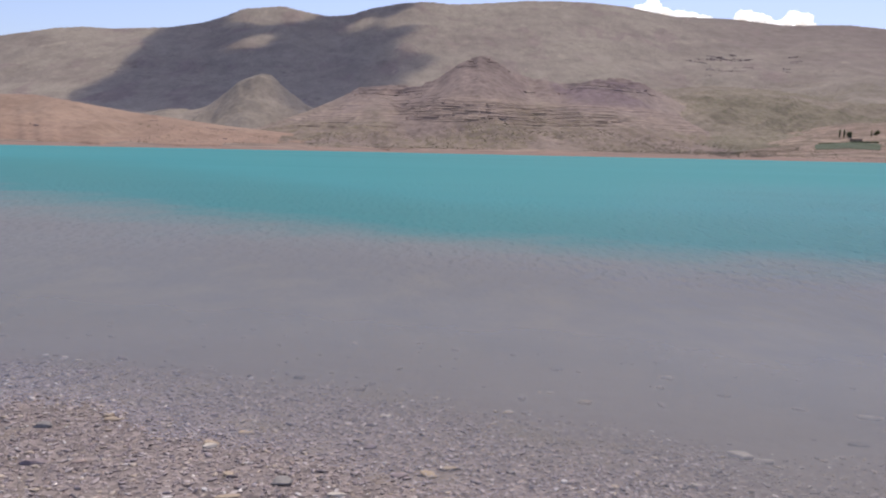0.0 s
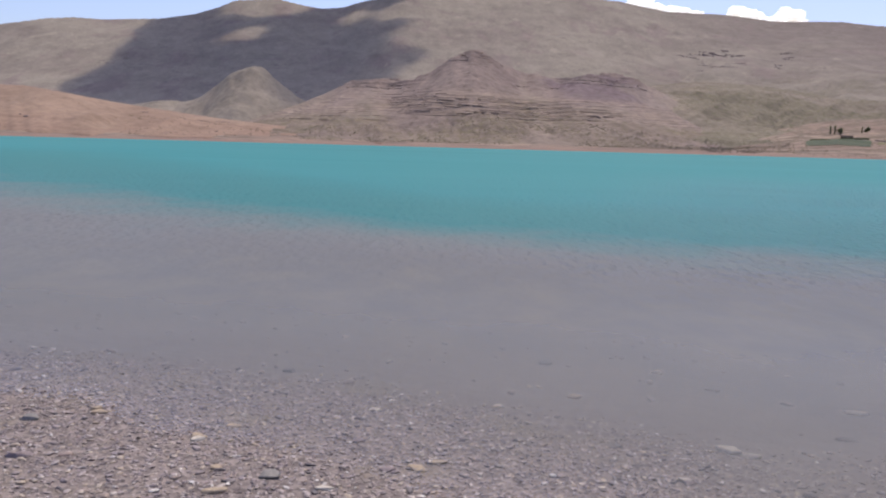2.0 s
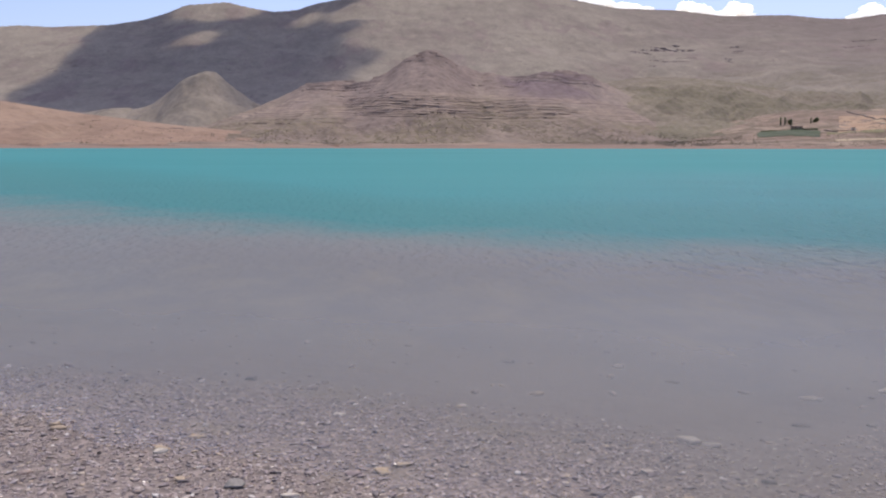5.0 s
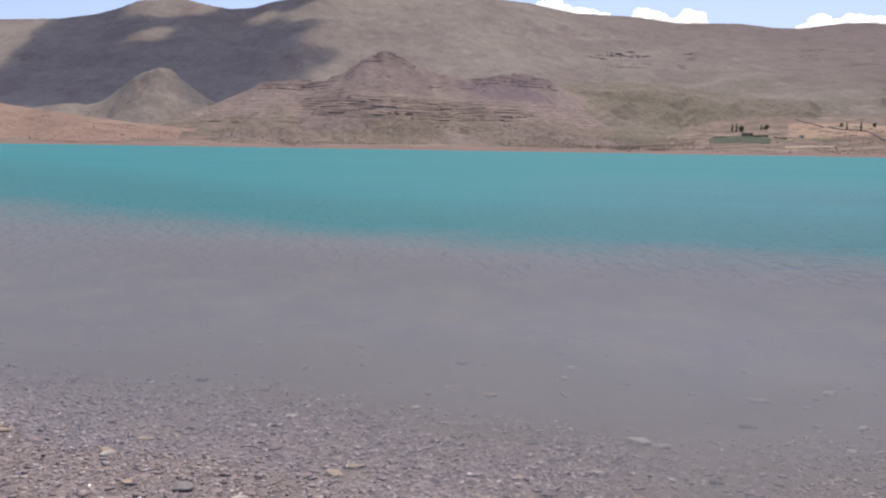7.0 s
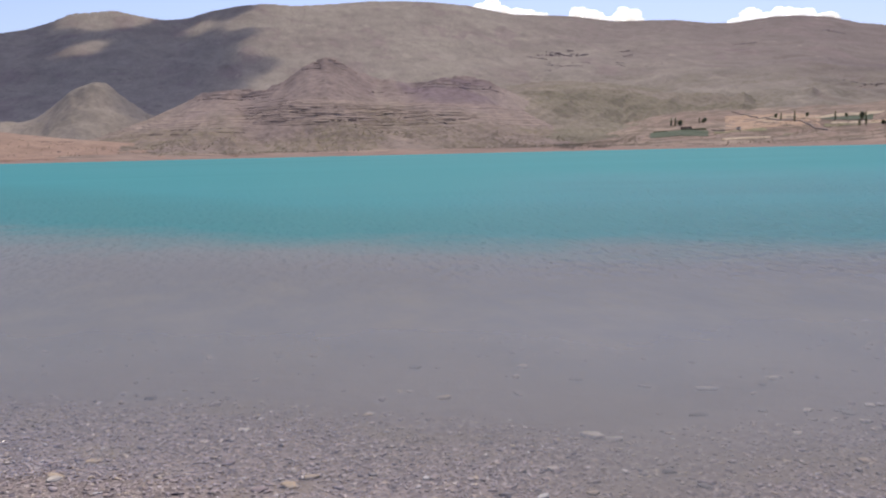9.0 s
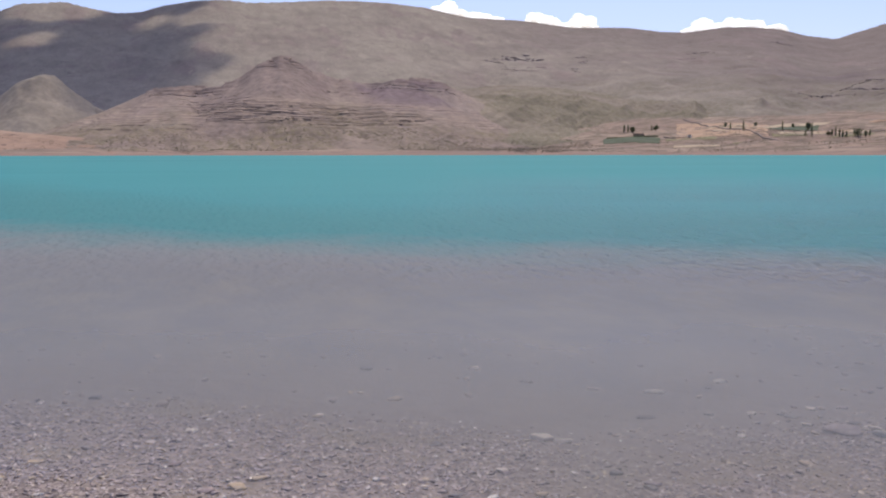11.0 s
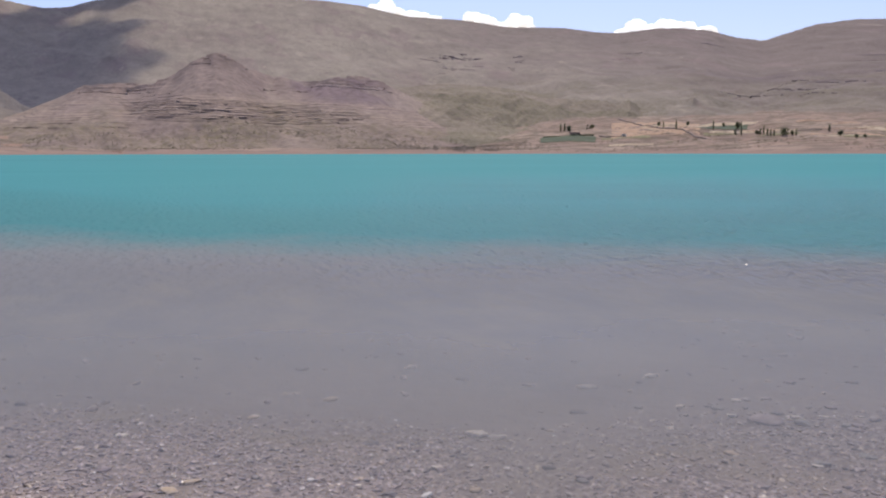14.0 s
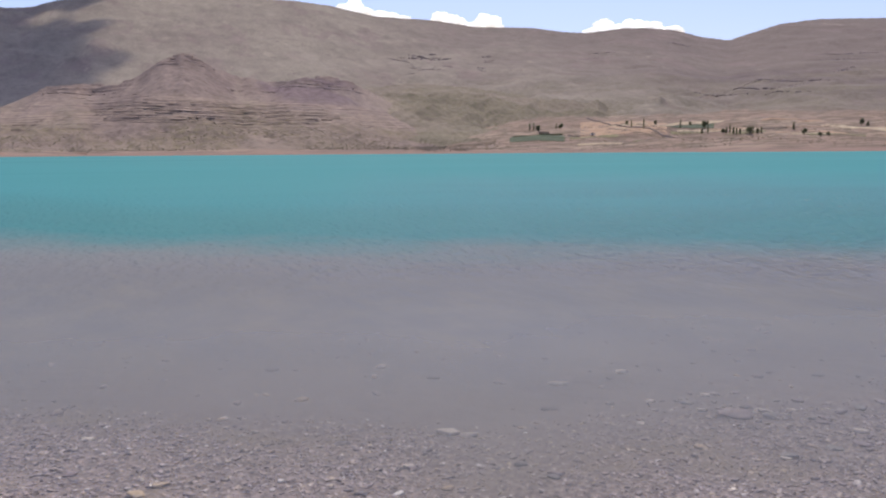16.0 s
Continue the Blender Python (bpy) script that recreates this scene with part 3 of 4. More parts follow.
def olive_z(az, r):
    crest_r = 1400 + 50 * fbm(az * 0.2, az * 0, 111, 2)
    foot = np.interp(az, [8, 13, 17, 21, 26, 36], [620, 575, 590, 650, 800, 900]) + 14 * fbm(az * 0.7, az * 0, 113, 3)
    top = rise(OLIVE_CREST(az), crest_r)
    u = (r - foot) / (crest_r - foot)
    uc = np.clip(u, 0, 1)
    x, y = r * np.sin(np.radians(az)), r * np.cos(np.radians(az))
    base = ground_z(foot * np.sin(np.radians(az)), foot * np.cos(np.radians(az))) - 0.8
    z = base + (top - base) * (0.75 * uc + 0.25 * uc ** 2)
    body = np.clip(uc * (1 - uc) * 4, 0, 1) ** 1.4 * np.clip(top / 70, 0.15, 1)
    z = z + body * (7 * ridged(x / 80 - y / 120, y / 300 + x / 500, 116, 4, 0.5) + 6 * fbm(x / 120, y / 150, 118, 4))
    z = z + 0.9 * fbm(x / 16, y / 16, 119, 4) * smooth(0, 0.1, uc)
    past = np.clip(u - 1, 0, None)
    return np.where(u < 0, base + u * 300, z - past * 160)


def land_z(az, r):
    """The highest surface at that heading and distance."""
    x, y = r * np.sin(np.radians(az)), r * np.cos(np.radians(az))
    z = np.maximum(ground_z(x, y), back_z(az, r))
    z = np.where((az > -14) & (az < 23), np.maximum(z, layer_z(az, r)), z)
    z = np.where((az > -21.5) & (az < -5), np.maximum(z, knoll_z(az, r)), z)
    z = np.where((az > 8) & (az < 36), np.maximum(z, olive_z(az, r)), z)
    return np.where(az < -4, np.maximum(z, red_z(az, r)), z)


def sheet(name, headings, radii, height, material, closed=False, parent=None):
    """A sheet of quads over headings (degrees) and distances (metres)."""
    az, rr = np.meshgrid(headings, radii)
    x, y = rr * np.sin(np.radians(az)), rr * np.cos(np.radians(az))
    z = height(az, rr, x, y)
    co = np.stack([x, y, z], -1).reshape(-1, 3)
    rows, cols = az.shape
    idx = np.arange(rows * cols).reshape(rows, cols)
    if closed:
        idx = np.concatenate([idx, idx[:, :1]], 1)
    q = np.stack([idx[:-1, :-1], idx[1:, :-1], idx[1:, 1:], idx[:-1, 1:]], -1).reshape(-1, 4)[:, ::-1]
    me = bpy.data.meshes.new(name)
    me.vertices.add(len(co))
    me.vertices.foreach_set("co", co.ravel())
    me.loops.add(q.size)
    me.loops.foreach_set("vertex_index", q.ravel().astype(np.int32))
    me.polygons.add(len(q))
    me.polygons.foreach_set("loop_start", np.arange(0, q.size, 4, dtype=np.int32))
    me.polygons.foreach_set("use_smooth", np.ones(len(q), bool))
    me.update(calc_edges=True)
    me.materials.append(material)
    ob = new(name, me)
    return ob, co


seen = np.arange(-33, 51, 0.16)
ring = np.concatenate([seen, np.arange(51, 327, 4.0)])
reach = np.concatenate([np.geomspace(0.01, 2.5, 14), np.arange(2.7, 14, 0.12), np.geomspace(14, 500, 60), np.arange(504, 700, 3.5),
                        np.geomspace(702, 1400, 60), np.geomspace(1450, 4900, 12)])
ground, _ = sheet("ground", ring, reach, lambda a, r, x, y: ground_z(x, y), MAT_GROUND, closed=True)
tagged(ground, "grey gravel shore, silty lake bed and far tan lakeside plain", "ground", kind="structure")

seen_fine = np.arange(-33, 51, 0.085)
wide = np.concatenate([seen_fine, np.arange(51, 327, 3.0)])
mountain, _ = sheet("mountain", wide, np.concatenate([np.arange(860, 1500, 10.0), np.arange(1500, 3000, 10.5), np.geomspace(3010, 4700, 10)]),
                    lambda a, r, x, y: back_z(np.where(a > 180, a - 360, a), r), MAT_MOUNTAIN, closed=True)
tagged(mountain, "broad bare brown-grey mountain range with worn slopes", "mountain", kind="structure")
layered, _ = sheet("layered_hill", np.arange(-14.5, 23.5, 0.09), np.concatenate([np.arange(535, 650, 1.5), np.arange(650, 800, 0.75), np.arange(800, 985, 1.2), np.arange(990, 1200, 15)]),
                   lambda a, r, x, y: layer_z(a, r), MAT_LAYERED)
tagged(layered, "pyramid-shaped mauve-red rock hill with dark strata ledges", "hill", kind="structure")
knoll, _ = sheet("knoll", np.arange(-22, -4.5, 0.1), np.concatenate([np.arange(880, 1230, 4.0), np.arange(1240, 1500, 20)]),
                 lambda a, r, x, y: knoll_z(a, r), MAT_KNOLL)
tagged(knoll, "low pale scrub-patched knoll before the mountain", "hill", kind="structure")
red, _ = sheet("red_hill", np.arange(-45, -3.5, 0.12), np.concatenate([np.arange(520, 740, 2.5), np.arange(745, 1000, 15)]),
               lambda a, r, x, y: red_z(a, r), MAT_RED)
tagged(red, "smooth red earth hill sloping down to the lake", "hill", kind="structure")

foothill, _ = sheet("olive_foothill", np.arange(8, 36, 0.09), np.concatenate([np.arange(560, 1460, 4.0), np.arange(1470, 1700, 20)]),
                    lambda a, r, x, y: olive_z(a, r), MAT_OLIVE)
tagged(foothill, "gullied olive-brown foothill spotted with dry scrub", "hill", kind="structure")

# the lake: one sheet at z = 0 that knows how deep it is
water, wco = sheet("water", np.concatenate([np.arange(-33, 51, 0.4), np.arange(51, 327, 4.0)]),
                   np.concatenate([np.arange(0.6, 14, 0.15), np.arange(14, 34, 0.3), np.geomspace(34.5, 560, 60)]),
                   lambda a, r, x, y: np.zeros_like(x), MAT_WATER, closed=True)
deep = np.clip(-ground_z(wco[:, 0], wco[:, 1]), 0, 8)
att = water.data.attributes.new("depth", "FLOAT", "POINT")
att.data.foreach_set("value", deep.astype(np.float32))
tagged(water, "calm turquoise silty lake, clear grey over the shallows", "lake", kind="structure")


# ---------------------------------------------------------------- helpers for things
def part(name, bm, material, parent=None, label=""):
    me = bpy.data.meshes.new(name)
    bm.to_mesh(me)
    bm.free()
    me.materials.append(material)
    ob = new(name, me)
    ob.parent = parent
    if label:
        ob["label"] = label
    return ob


def polar(az, r, lift=0.0):
    x, y = r * math.sin(radians(az)), r * math.cos(radians(az))
    return Vector((x, y, float(land_z(np.array([az]), np.array([r]))[0]) + lift))


def polars(az, r):
    """Points on the land for arrays of headings and distances."""
    az, r = np.asarray(az, float), np.asarray(r, float)
    return np.stack([r * np.sin(np.radians(az)), r * np.cos(np.radians(az)), land_z(az, r)], -1)


def from_arrays(name, verts, faces, material, flat=False):
    me = bpy.data.meshes.new(name)
    me.from_pydata(verts, [], faces)
    me.polygons.foreach_set("use_smooth", [not flat] * len(me.polygons))
    me.update()
    me.materials.append(material)
    return me


def pebble_shape(seed, squash, cuts=1):
    """A water-worn stone about one unit across: vertices and triangles."""
    bm = bmesh.new()
    bmesh.ops.create_icosphere(bm, subdivisions=cuts, radius=0.5)
    rng = random.Random(seed)
    off = Vector((rng.uniform(-50, 50), rng.uniform(-50, 50), rng.uniform(-50, 50)))
    ax, ay = rng.uniform(0.85, 1.2), rng.uniform(0.52, 0.88)
    chips = [(Vector((rng.gauss(0, 1), rng.gauss(0, 1), rng.gauss(0, 0.8))).normalized(), rng.uniform(0.24, 0.40)) for _ in range(8)]
    for v in bm.verts:
        k = 1 + 0.44 * noise.noise(v.co * 1.9 + off) + 0.12 * noise.noise(v.co * 5 + off)
        p = v.co * k
        for face, reach_ in chips:
            over = p.dot(face) - reach_
            if over > 0:
                p -= face * over * 0.9
        p.z = max(-0.36, min(0.40, p.z * 1.15))
        v.co = Vector((p.x * ax, p.y * ay, p.z * squash))
    co = np.array([v.co[:] for v in bm.verts])
    tri = np.array([[v.index for v in f.verts] for f in bm.faces])
    bm.free()
    return co, tri


# ---------------------------------------------------------------- clouds
def cloud(name, centre, length, height, depth, seed, label):
    """A heap of puffs with a flat base, as one closed mesh."""
    rng = random.Random(seed)
    bm = bmesh.new()
    for k in range(70):
        u = rng.uniform(-1, 1)
        env = (1 - abs(u) ** 3) * (0.62 + 0.38 * noise.noise(Vector((u * 2.6, seed * 1.7, 0))) * 1.6)
        rad = height * rng.uniform(0.16, 0.30) * (0.6 + 0.4 * env)
        p = Vector((u * length / 2, rng.uniform(-0.5, 0.5) * depth, max(0.0, env * height * rng.uniform(0.0, 0.95) - rad)))
        made = bmesh.ops.create_icosphere(bm, subdivisions=3, radius=rad)["verts"]
        for v in made:
            n = v.co.normalized()
            k2 = 1 + 0.30 * noise.fractal(n * 2.0 + p * 0.013, 0.9, 2.0, 4)
            v.co = Vector((v.co.x * 1.5, v.co.y, v.co.z)) * k2 + p
            v.co.z = max(v.co.z, -0.3 * height)
    ob = part(name, bm, MAT_CLOUD)
    ob.data.polygons.foreach_set("use_smooth", [True] * len(ob.data.polygons))
    ob.matrix_world = Matrix.Translation(centre) @ pose(0, 0, 0, 0, 0, -math.degrees(math.atan2(centre[0], centre[1])))
    return tagged(ob, label, "cloud", "clouds over the ridge", "structure")


def sky_spot(az, el, r):
    return (r * math.sin(radians(az)), r * math.cos(radians(az)), EYE + r * math.tan(radians(el)))


cloud("cloud", sky_spot(12.7, 8.62, 4500), 190, 96, 100, 3, "long white cumulus bank along the ridge")
cloud("cloud", sky_spot(15.01, 8.27, 4500), 200, 96, 100, 4, "long white cumulus bank along the ridge")
cloud("cloud", sky_spot(18.69, 7.81, 4500), 245, 128, 120, 6, "white cumulus rising behind the ridge")
cloud("cloud", sky_spot(21.16, 7.61, 4500), 175, 116, 120, 8, "small white cumulus rising behind the ridge")
cloud("cloud", sky_spot(30.53, 7.26, 4500), 455, 113, 120, 11, "low white cumulus bank over the saddle")


def inside(px, py, outline):
    hit = np.zeros(px.shape, bool)
    for (x0, y0), (x1, y1) in zip(outline, outline[1:] + outline[:1]):
        cross = ((y0 > py) != (y1 > py)) & (px < (x1 - x0) * (py - y0) / (y1 - y0 + 1e-9) + x0)
        hit ^= cross
    return hit


def cloud_bank(outline, side, gaps, base):
    """A ragged cloud high over the mountain, thin at its rim and over its thin side, whose shadow lies on the slope."""
    cell = 11.0
    xs, ys = zip(*(outline + side))
    gx, gy = np.meshgrid(np.arange(min(xs) - 120, max(xs) + 120, cell), np.arange(min(ys) - 120, max(ys) + 120, cell))
    wx, wy = gx + 14 * fbm(gx / 80, gy / 80, 201, 4), gy + 16 * fbm(gx / 80, gy / 80, 207, 4)
    body = inside(wx, wy, outline)
    for gap in gaps:
        body &= ~inside(wx, wy, gap)
    dens = np.maximum(body.astype(float), 0.6 * inside(wx, wy, side))
    for _ in range(12):
        dens = (dens + np.roll(dens, 1, 0) + np.roll(dens, -1, 0) + np.roll(dens, 1, 1) + np.roll(dens, -1, 1)) / 5
    dens = np.clip(dens * 1.36 + 0.30 * fbm(gx / 85, gy / 120, 213, 4) * smooth(-330, 60, gx) - 0.05, 0, 1)
    dens = dens * (1 - 0.38 * smooth(-60, 170, gx))
    keep = dens > 0.04
    lift = 10 + 130 * smooth(0.2, 1, dens) * (0.6 + 0.4 * fbm(gx / 160, gy / 160, 219, 4))
    rows, cols = gx.shape
    idx = np.arange(rows * cols).reshape(rows, cols)
    use = keep[:-1, :-1] & keep[1:, :-1] & keep[1:, 1:] & keep[:-1, 1:]
    q = np.stack([idx[:-1, :-1], idx[:-1, 1:], idx[1:, 1:], idx[1:, :-1]], -1)[use]
    top = np.stack([gx, gy, base + lift], -1).reshape(-1, 3)
    low = np.stack([gx, gy, base - lift * 0.2], -1).reshape(-1, 3)
    n = rows * cols
    used = np.unique(q)
    remap = np.full(2 * n, -1)
    remap[used], remap[used + n] = np.arange(len(used)), np.arange(len(used)) + len(used)
    faces = np.concatenate([remap[q], remap[q + n][:, ::-1]]).tolist()
    me = from_arrays("cloud_bank", np.concatenate([top[used], low[used]]).tolist(), faces, MAT_CLOUD_SOFT)
    att = me.attributes.new("cover", "FLOAT", "POINT")
    d = dens.ravel()[used]
    att.data.foreach_set("value", np.concatenate([d, d]).astype(np.float32))
    return tagged(new("cloud_bank", me), "ragged white cloud high over the mountain", "cloud", kind="structure")


cloud_bank([(-377, 2237), (-415, 2406), (-440, 2529), (-444, 2611), (-469, 2716), (-507, 2831), (-543, 3036), (-516, 3084), (-470, 3173),
            (-436, 3197), (-395, 3056), (-329, 2997), (-277, 3002), (-249, 3069), (-213, 3127), (-188, 3221), (-169, 3380), (-96, 3412),
            (-40, 3412), (20, 3406), (66, 3410), (98, 3146), (122, 2975), (78, 2946), (105, 2811), (165, 2789), (213, 2776), (222, 2684),
            (191, 2606), (172, 2482), (123, 2352), (60, 2268), (9, 2248), (-65, 2201), (-164, 2181), (-258, 2167)],
           [(60, 1680), (54, 1760), (30, 1815), (14, 1835), (10, 1900), (130, 1900), (130, 1680)],
           [[(-302, 2736), (-308, 2826), (-288, 2905), (-261, 2977), (-222, 2989), (-193, 2908), (-208, 2802), (-227, 2716), (-278, 2739)],
            [(-110, 3195), (-84, 3330), (4, 3210), (-8, 3050), (-72, 3095)],
            [(16, 3140), (50, 3300), (110, 3280), (102, 3090), (48, 3020)]], 1500)

# ---------------------------------------------------------------- stones of the shore
def rest_on(x, y):
    return float(ground_z(np.array([x]), np.array([y]))[0])


FLAT = (0.24, 0.30, 0.36, 0.20, 0.40, 0.28, 0.33, 0.22, 0.36, 0.30)
SHAPES = [pebble_shape(k, sq, 2) for k, sq in enumerate(FLAT)]
ROUGH_SHAPES = [pebble_shape(k + 40, sq, 1) for k, sq in enumerate(FLAT)]
rng = np.random.default_rng(4)


def scatter(count, az0, az1, r0, r1, small, large, name, label, shapes, deepest):
    az = rng.uniform(az0, az1, count)
    r = np.sqrt(rng.uniform(r0 ** 2, r1 ** 2, count))
    x, y = r * np.sin(np.radians(az)), r * np.cos(np.radians(az))
    # silt buries the gravel as the water deepens
    stay = rng.random(count) < smooth(deepest, deepest * 0.45, -ground_z(x, y) + 0.02 * fbm(x * 1.3, y * 1.3, 15, 3))
    az, r, x, y = az[stay], r[stay], x[stay], y[stay]
    count = len(x)
    size = small * (large / small) ** (rng.random(count) ** 1.7)
    z = ground_z(x, y)
    turn, tip, lean = rng.uniform(0, 6.28, count), rng.normal(0, 0.16, count), rng.normal(0, 0.16, count)
    verts, faces, base = [], [], 0
    pick = rng.integers(0, len(shapes), count)
    for k in range(count):
        co, tri = shapes[pick[k]]
        c, s = math.cos(turn[k]), math.sin(turn[k])
        p = co * size[k]
        px, py = p[:, 0] * c - p[:, 1] * s, p[:, 0] * s + p[:, 1] * c
        pz = p[:, 2] + px * tip[k] + py * lean[k]
        verts.append(np.stack([px + x[k], py + y[k], pz + z[k] + size[k] * 0.07], -1))
        faces.append(tri + base)
        base += len(co)
    co, tri = np.concatenate(verts), np.concatenate(faces)
    me = bpy.data.meshes.new(name)
    me.vertices.add(len(co))
    me.vertices.foreach_set("co", co.ravel())
    me.loops.add(tri.size)
    me.loops.foreach_set("vertex_index", tri.ravel().astype(np.int32))
    me.polygons.add(len(tri))
    me.polygons.foreach_set("loop_start", np.arange(0, tri.size, 3, dtype=np.int32))
    me.polygons.foreach_set("use_smooth", np.full(len(tri), shapes is SHAPES))
    me.update(calc_edges=True)
    me.materials.append(MAT_PEBBLE)
    return tagged(new(name, me), label, "pebbles", kind="stuff")


scatter(66000, -33, 51, 3.3, 7.6, 0.012, 0.042, "gravel", "fine grey and mauve gravel on the shore bed", ROUGH_SHAPES, 0.13)
scatter(4600, -33, 51, 3.2, 7.6, 0.026, 0.066, "pebbles", "flat grey and mauve water-worn pebbles on the shore", SHAPES, 0.15)
scatter(500, -33, 51, 6.0, 13.5, 0.05, 0.12, "bed_stones", "scattered stones on the shallow silty lake bed", SHAPES, 0.9)

# x, y, length
GREY_STONES = [
    (-0.77, 4.05, 0.144), (-2.28, 4.85, 0.124), (3.39, 3.8, 0.119), (3.74, 3.84, 0.117), (3.85, 4.51, 0.136), (3.57, 5.05, 0.109),
]
PALE_STONES = [
    (1.79, 4.97, 0.188), (1.89, 4.88, 0.122), (-0.34, 5.4, 0.089), (1.92, 7.16, 0.119), (0.36, 9.63, 0.141), (3.09, 6.08, 0.156),
    (-1.26, 4.61, 0.098), (-0.48, 3.93, 0.089), (1.34, 4.34, 0.082), (-2.92, 6.87, 0.08), (3.71, 6.18, 0.145), (3.9, 4.63, 0.106),
    (0.47, 5.73, 0.078), (3.84, 5.2, 0.096), (4.11, 4.02, 0.101), (3.36, 3.8, 0.09),
]
OCHRE_STONES = [
    (1.05, 6.14, 0.093), (-2.01, 5.12, 0.082), (-0.97, 3.83, 0.127), (-1.04, 4.17, 0.072), (0.45, 5.71, 0.07), (-1.27, 4.65, 0.106),
    (-1.96, 5.03, 0.103), (-1.13, 4.89, 0.096), (1.45, 3.99, 0.077), (3.03, 4.11, 0.091), (0.06, 4.41, 0.098), (-0.05, 4.3, 0.102),
]
DARK_STONES = [
    (2.21, 6.62, 0.141), (0.99, 7.28, 0.128), (2.66, 5.35, 0.122), (-1.08, 6.56, 0.116), (1.96, 4.27, 0.104), (1.09, 4.87, 0.096),
    (0.99, 3.97, 0.08), (2.04, 4, 0.088),
]
MAUVE_STONES = [
    (-2.02, 4.19, 0.115), (1.35, 4.31, 0.082), (3.68, 4.62, 0.24), (-0.19, 4.26, 0.083), (2.08, 4.04, 0.101), (3.93, 3.83, 0.127),
    (-0.39, 4.72, 0.098), (4.53, 5.51, 0.105),
]
SAY = {
    "pale": "pale limestone cobble lying in the shallows",
    "ochre": "ochre sandstone cobble lying among pebbles",
    "grey": "smooth grey slate cobble on the shore bed",
    "dark": "dark slate slab on the shallow lake bed",
    "mauve": "rounded mauve siltstone boulder in the shallows",
}
COBBLES = [(*row, kind) for kind, rows in (("pale", PALE_STONES), ("ochre", OCHRE_STONES), ("grey", GREY_STONES),
                                           ("dark", DARK_STONES), ("mauve", MAUVE_STONES)) for row in rows]
heap = random.Random(31)
for k in range(26):           # broken stones heaped round the large one in the east
    turn_, far_ = heap.uniform(0, 6.28), 0.14 + 0.75 * heap.random() ** 1.4
    COBBLES.append((3.68 + far_ * math.cos(turn_), 4.66 + far_ * math.sin(turn_), heap.uniform(0.035, 0.10), heap.choice(("pale", "mauve", "grey", "pale", "dark"))))
for k, (x, y, size, kind) in enumerate(COBBLES):
    flatness = 0.18 + 0.10 * (k * 0.618 % 1)
    co, tri = pebble_shape(500 + k, flatness * 1.25, 3)
    me = from_arrays("cobble", (co * size).tolist(), tri.tolist(), ROCK[kind])
    ob = tagged(new("cobble", me), SAY[kind], "stone", "cobbles of the shore")
    ob.matrix_world = pose(x, y, rest_on(x, y) + size * flatness * 0.36, 0, 0, 8 * math.sin(k * 2.3) - math.degrees(math.atan2(x, y)))


# ---------------------------------------------------------------- farmland on the far bank
def blade_cloud(bm, centre, radii, count, size, seed):
    """Many small leaf faces filling an uneven ellipsoid."""
    rng = random.Random(seed)
    off = Vector((rng.uniform(-9, 9), rng.uniform(-9, 9), 0))
    for _ in range(count):
        d = Vector((rng.gauss(0, 1), rng.gauss(0, 1), rng.gauss(0, 1))).normalized()
        k = rng.uniform(0.35, 1.0) ** 0.5 * (1 + 0.45 * noise.noise(d * 2.2 + off))
        p = centre + Vector((d.x * radii[0], d.y * radii[1], d.z * radii[2])) * k
        u = Vector((rng.gauss(0, 1), rng.gauss(0, 1), rng.gauss(0, 1))).normalized() * size * rng.uniform(0.6, 1.3)
        w = u.orthogonal().normalized() * size * rng.uniform(0.5, 1.0)
        bm.faces.new([bm.verts.new(q) for q in (p - u, p - w, p + u, p + w)])


def limb(bm, a, b, r0, r1, sides=6):
    d = (b - a).normalized()
    s = d.orthogonal().normalized()
    t = d.cross(s)
    rings = []
    for p, r in ((a, r0), (b, r1)):
        rings.append([bm.verts.new(p + (s * math.cos(6.2832 * k / sides) + t * math.sin(6.2832 * k / sides)) * r) for k in range(sides)])
    for k in range(sides):
        bm.faces.new((rings[0][k], rings[0][(k + 1) % sides], rings[1][(k + 1) % sides], rings[1][k]))
    bm.faces.new(rings[1])


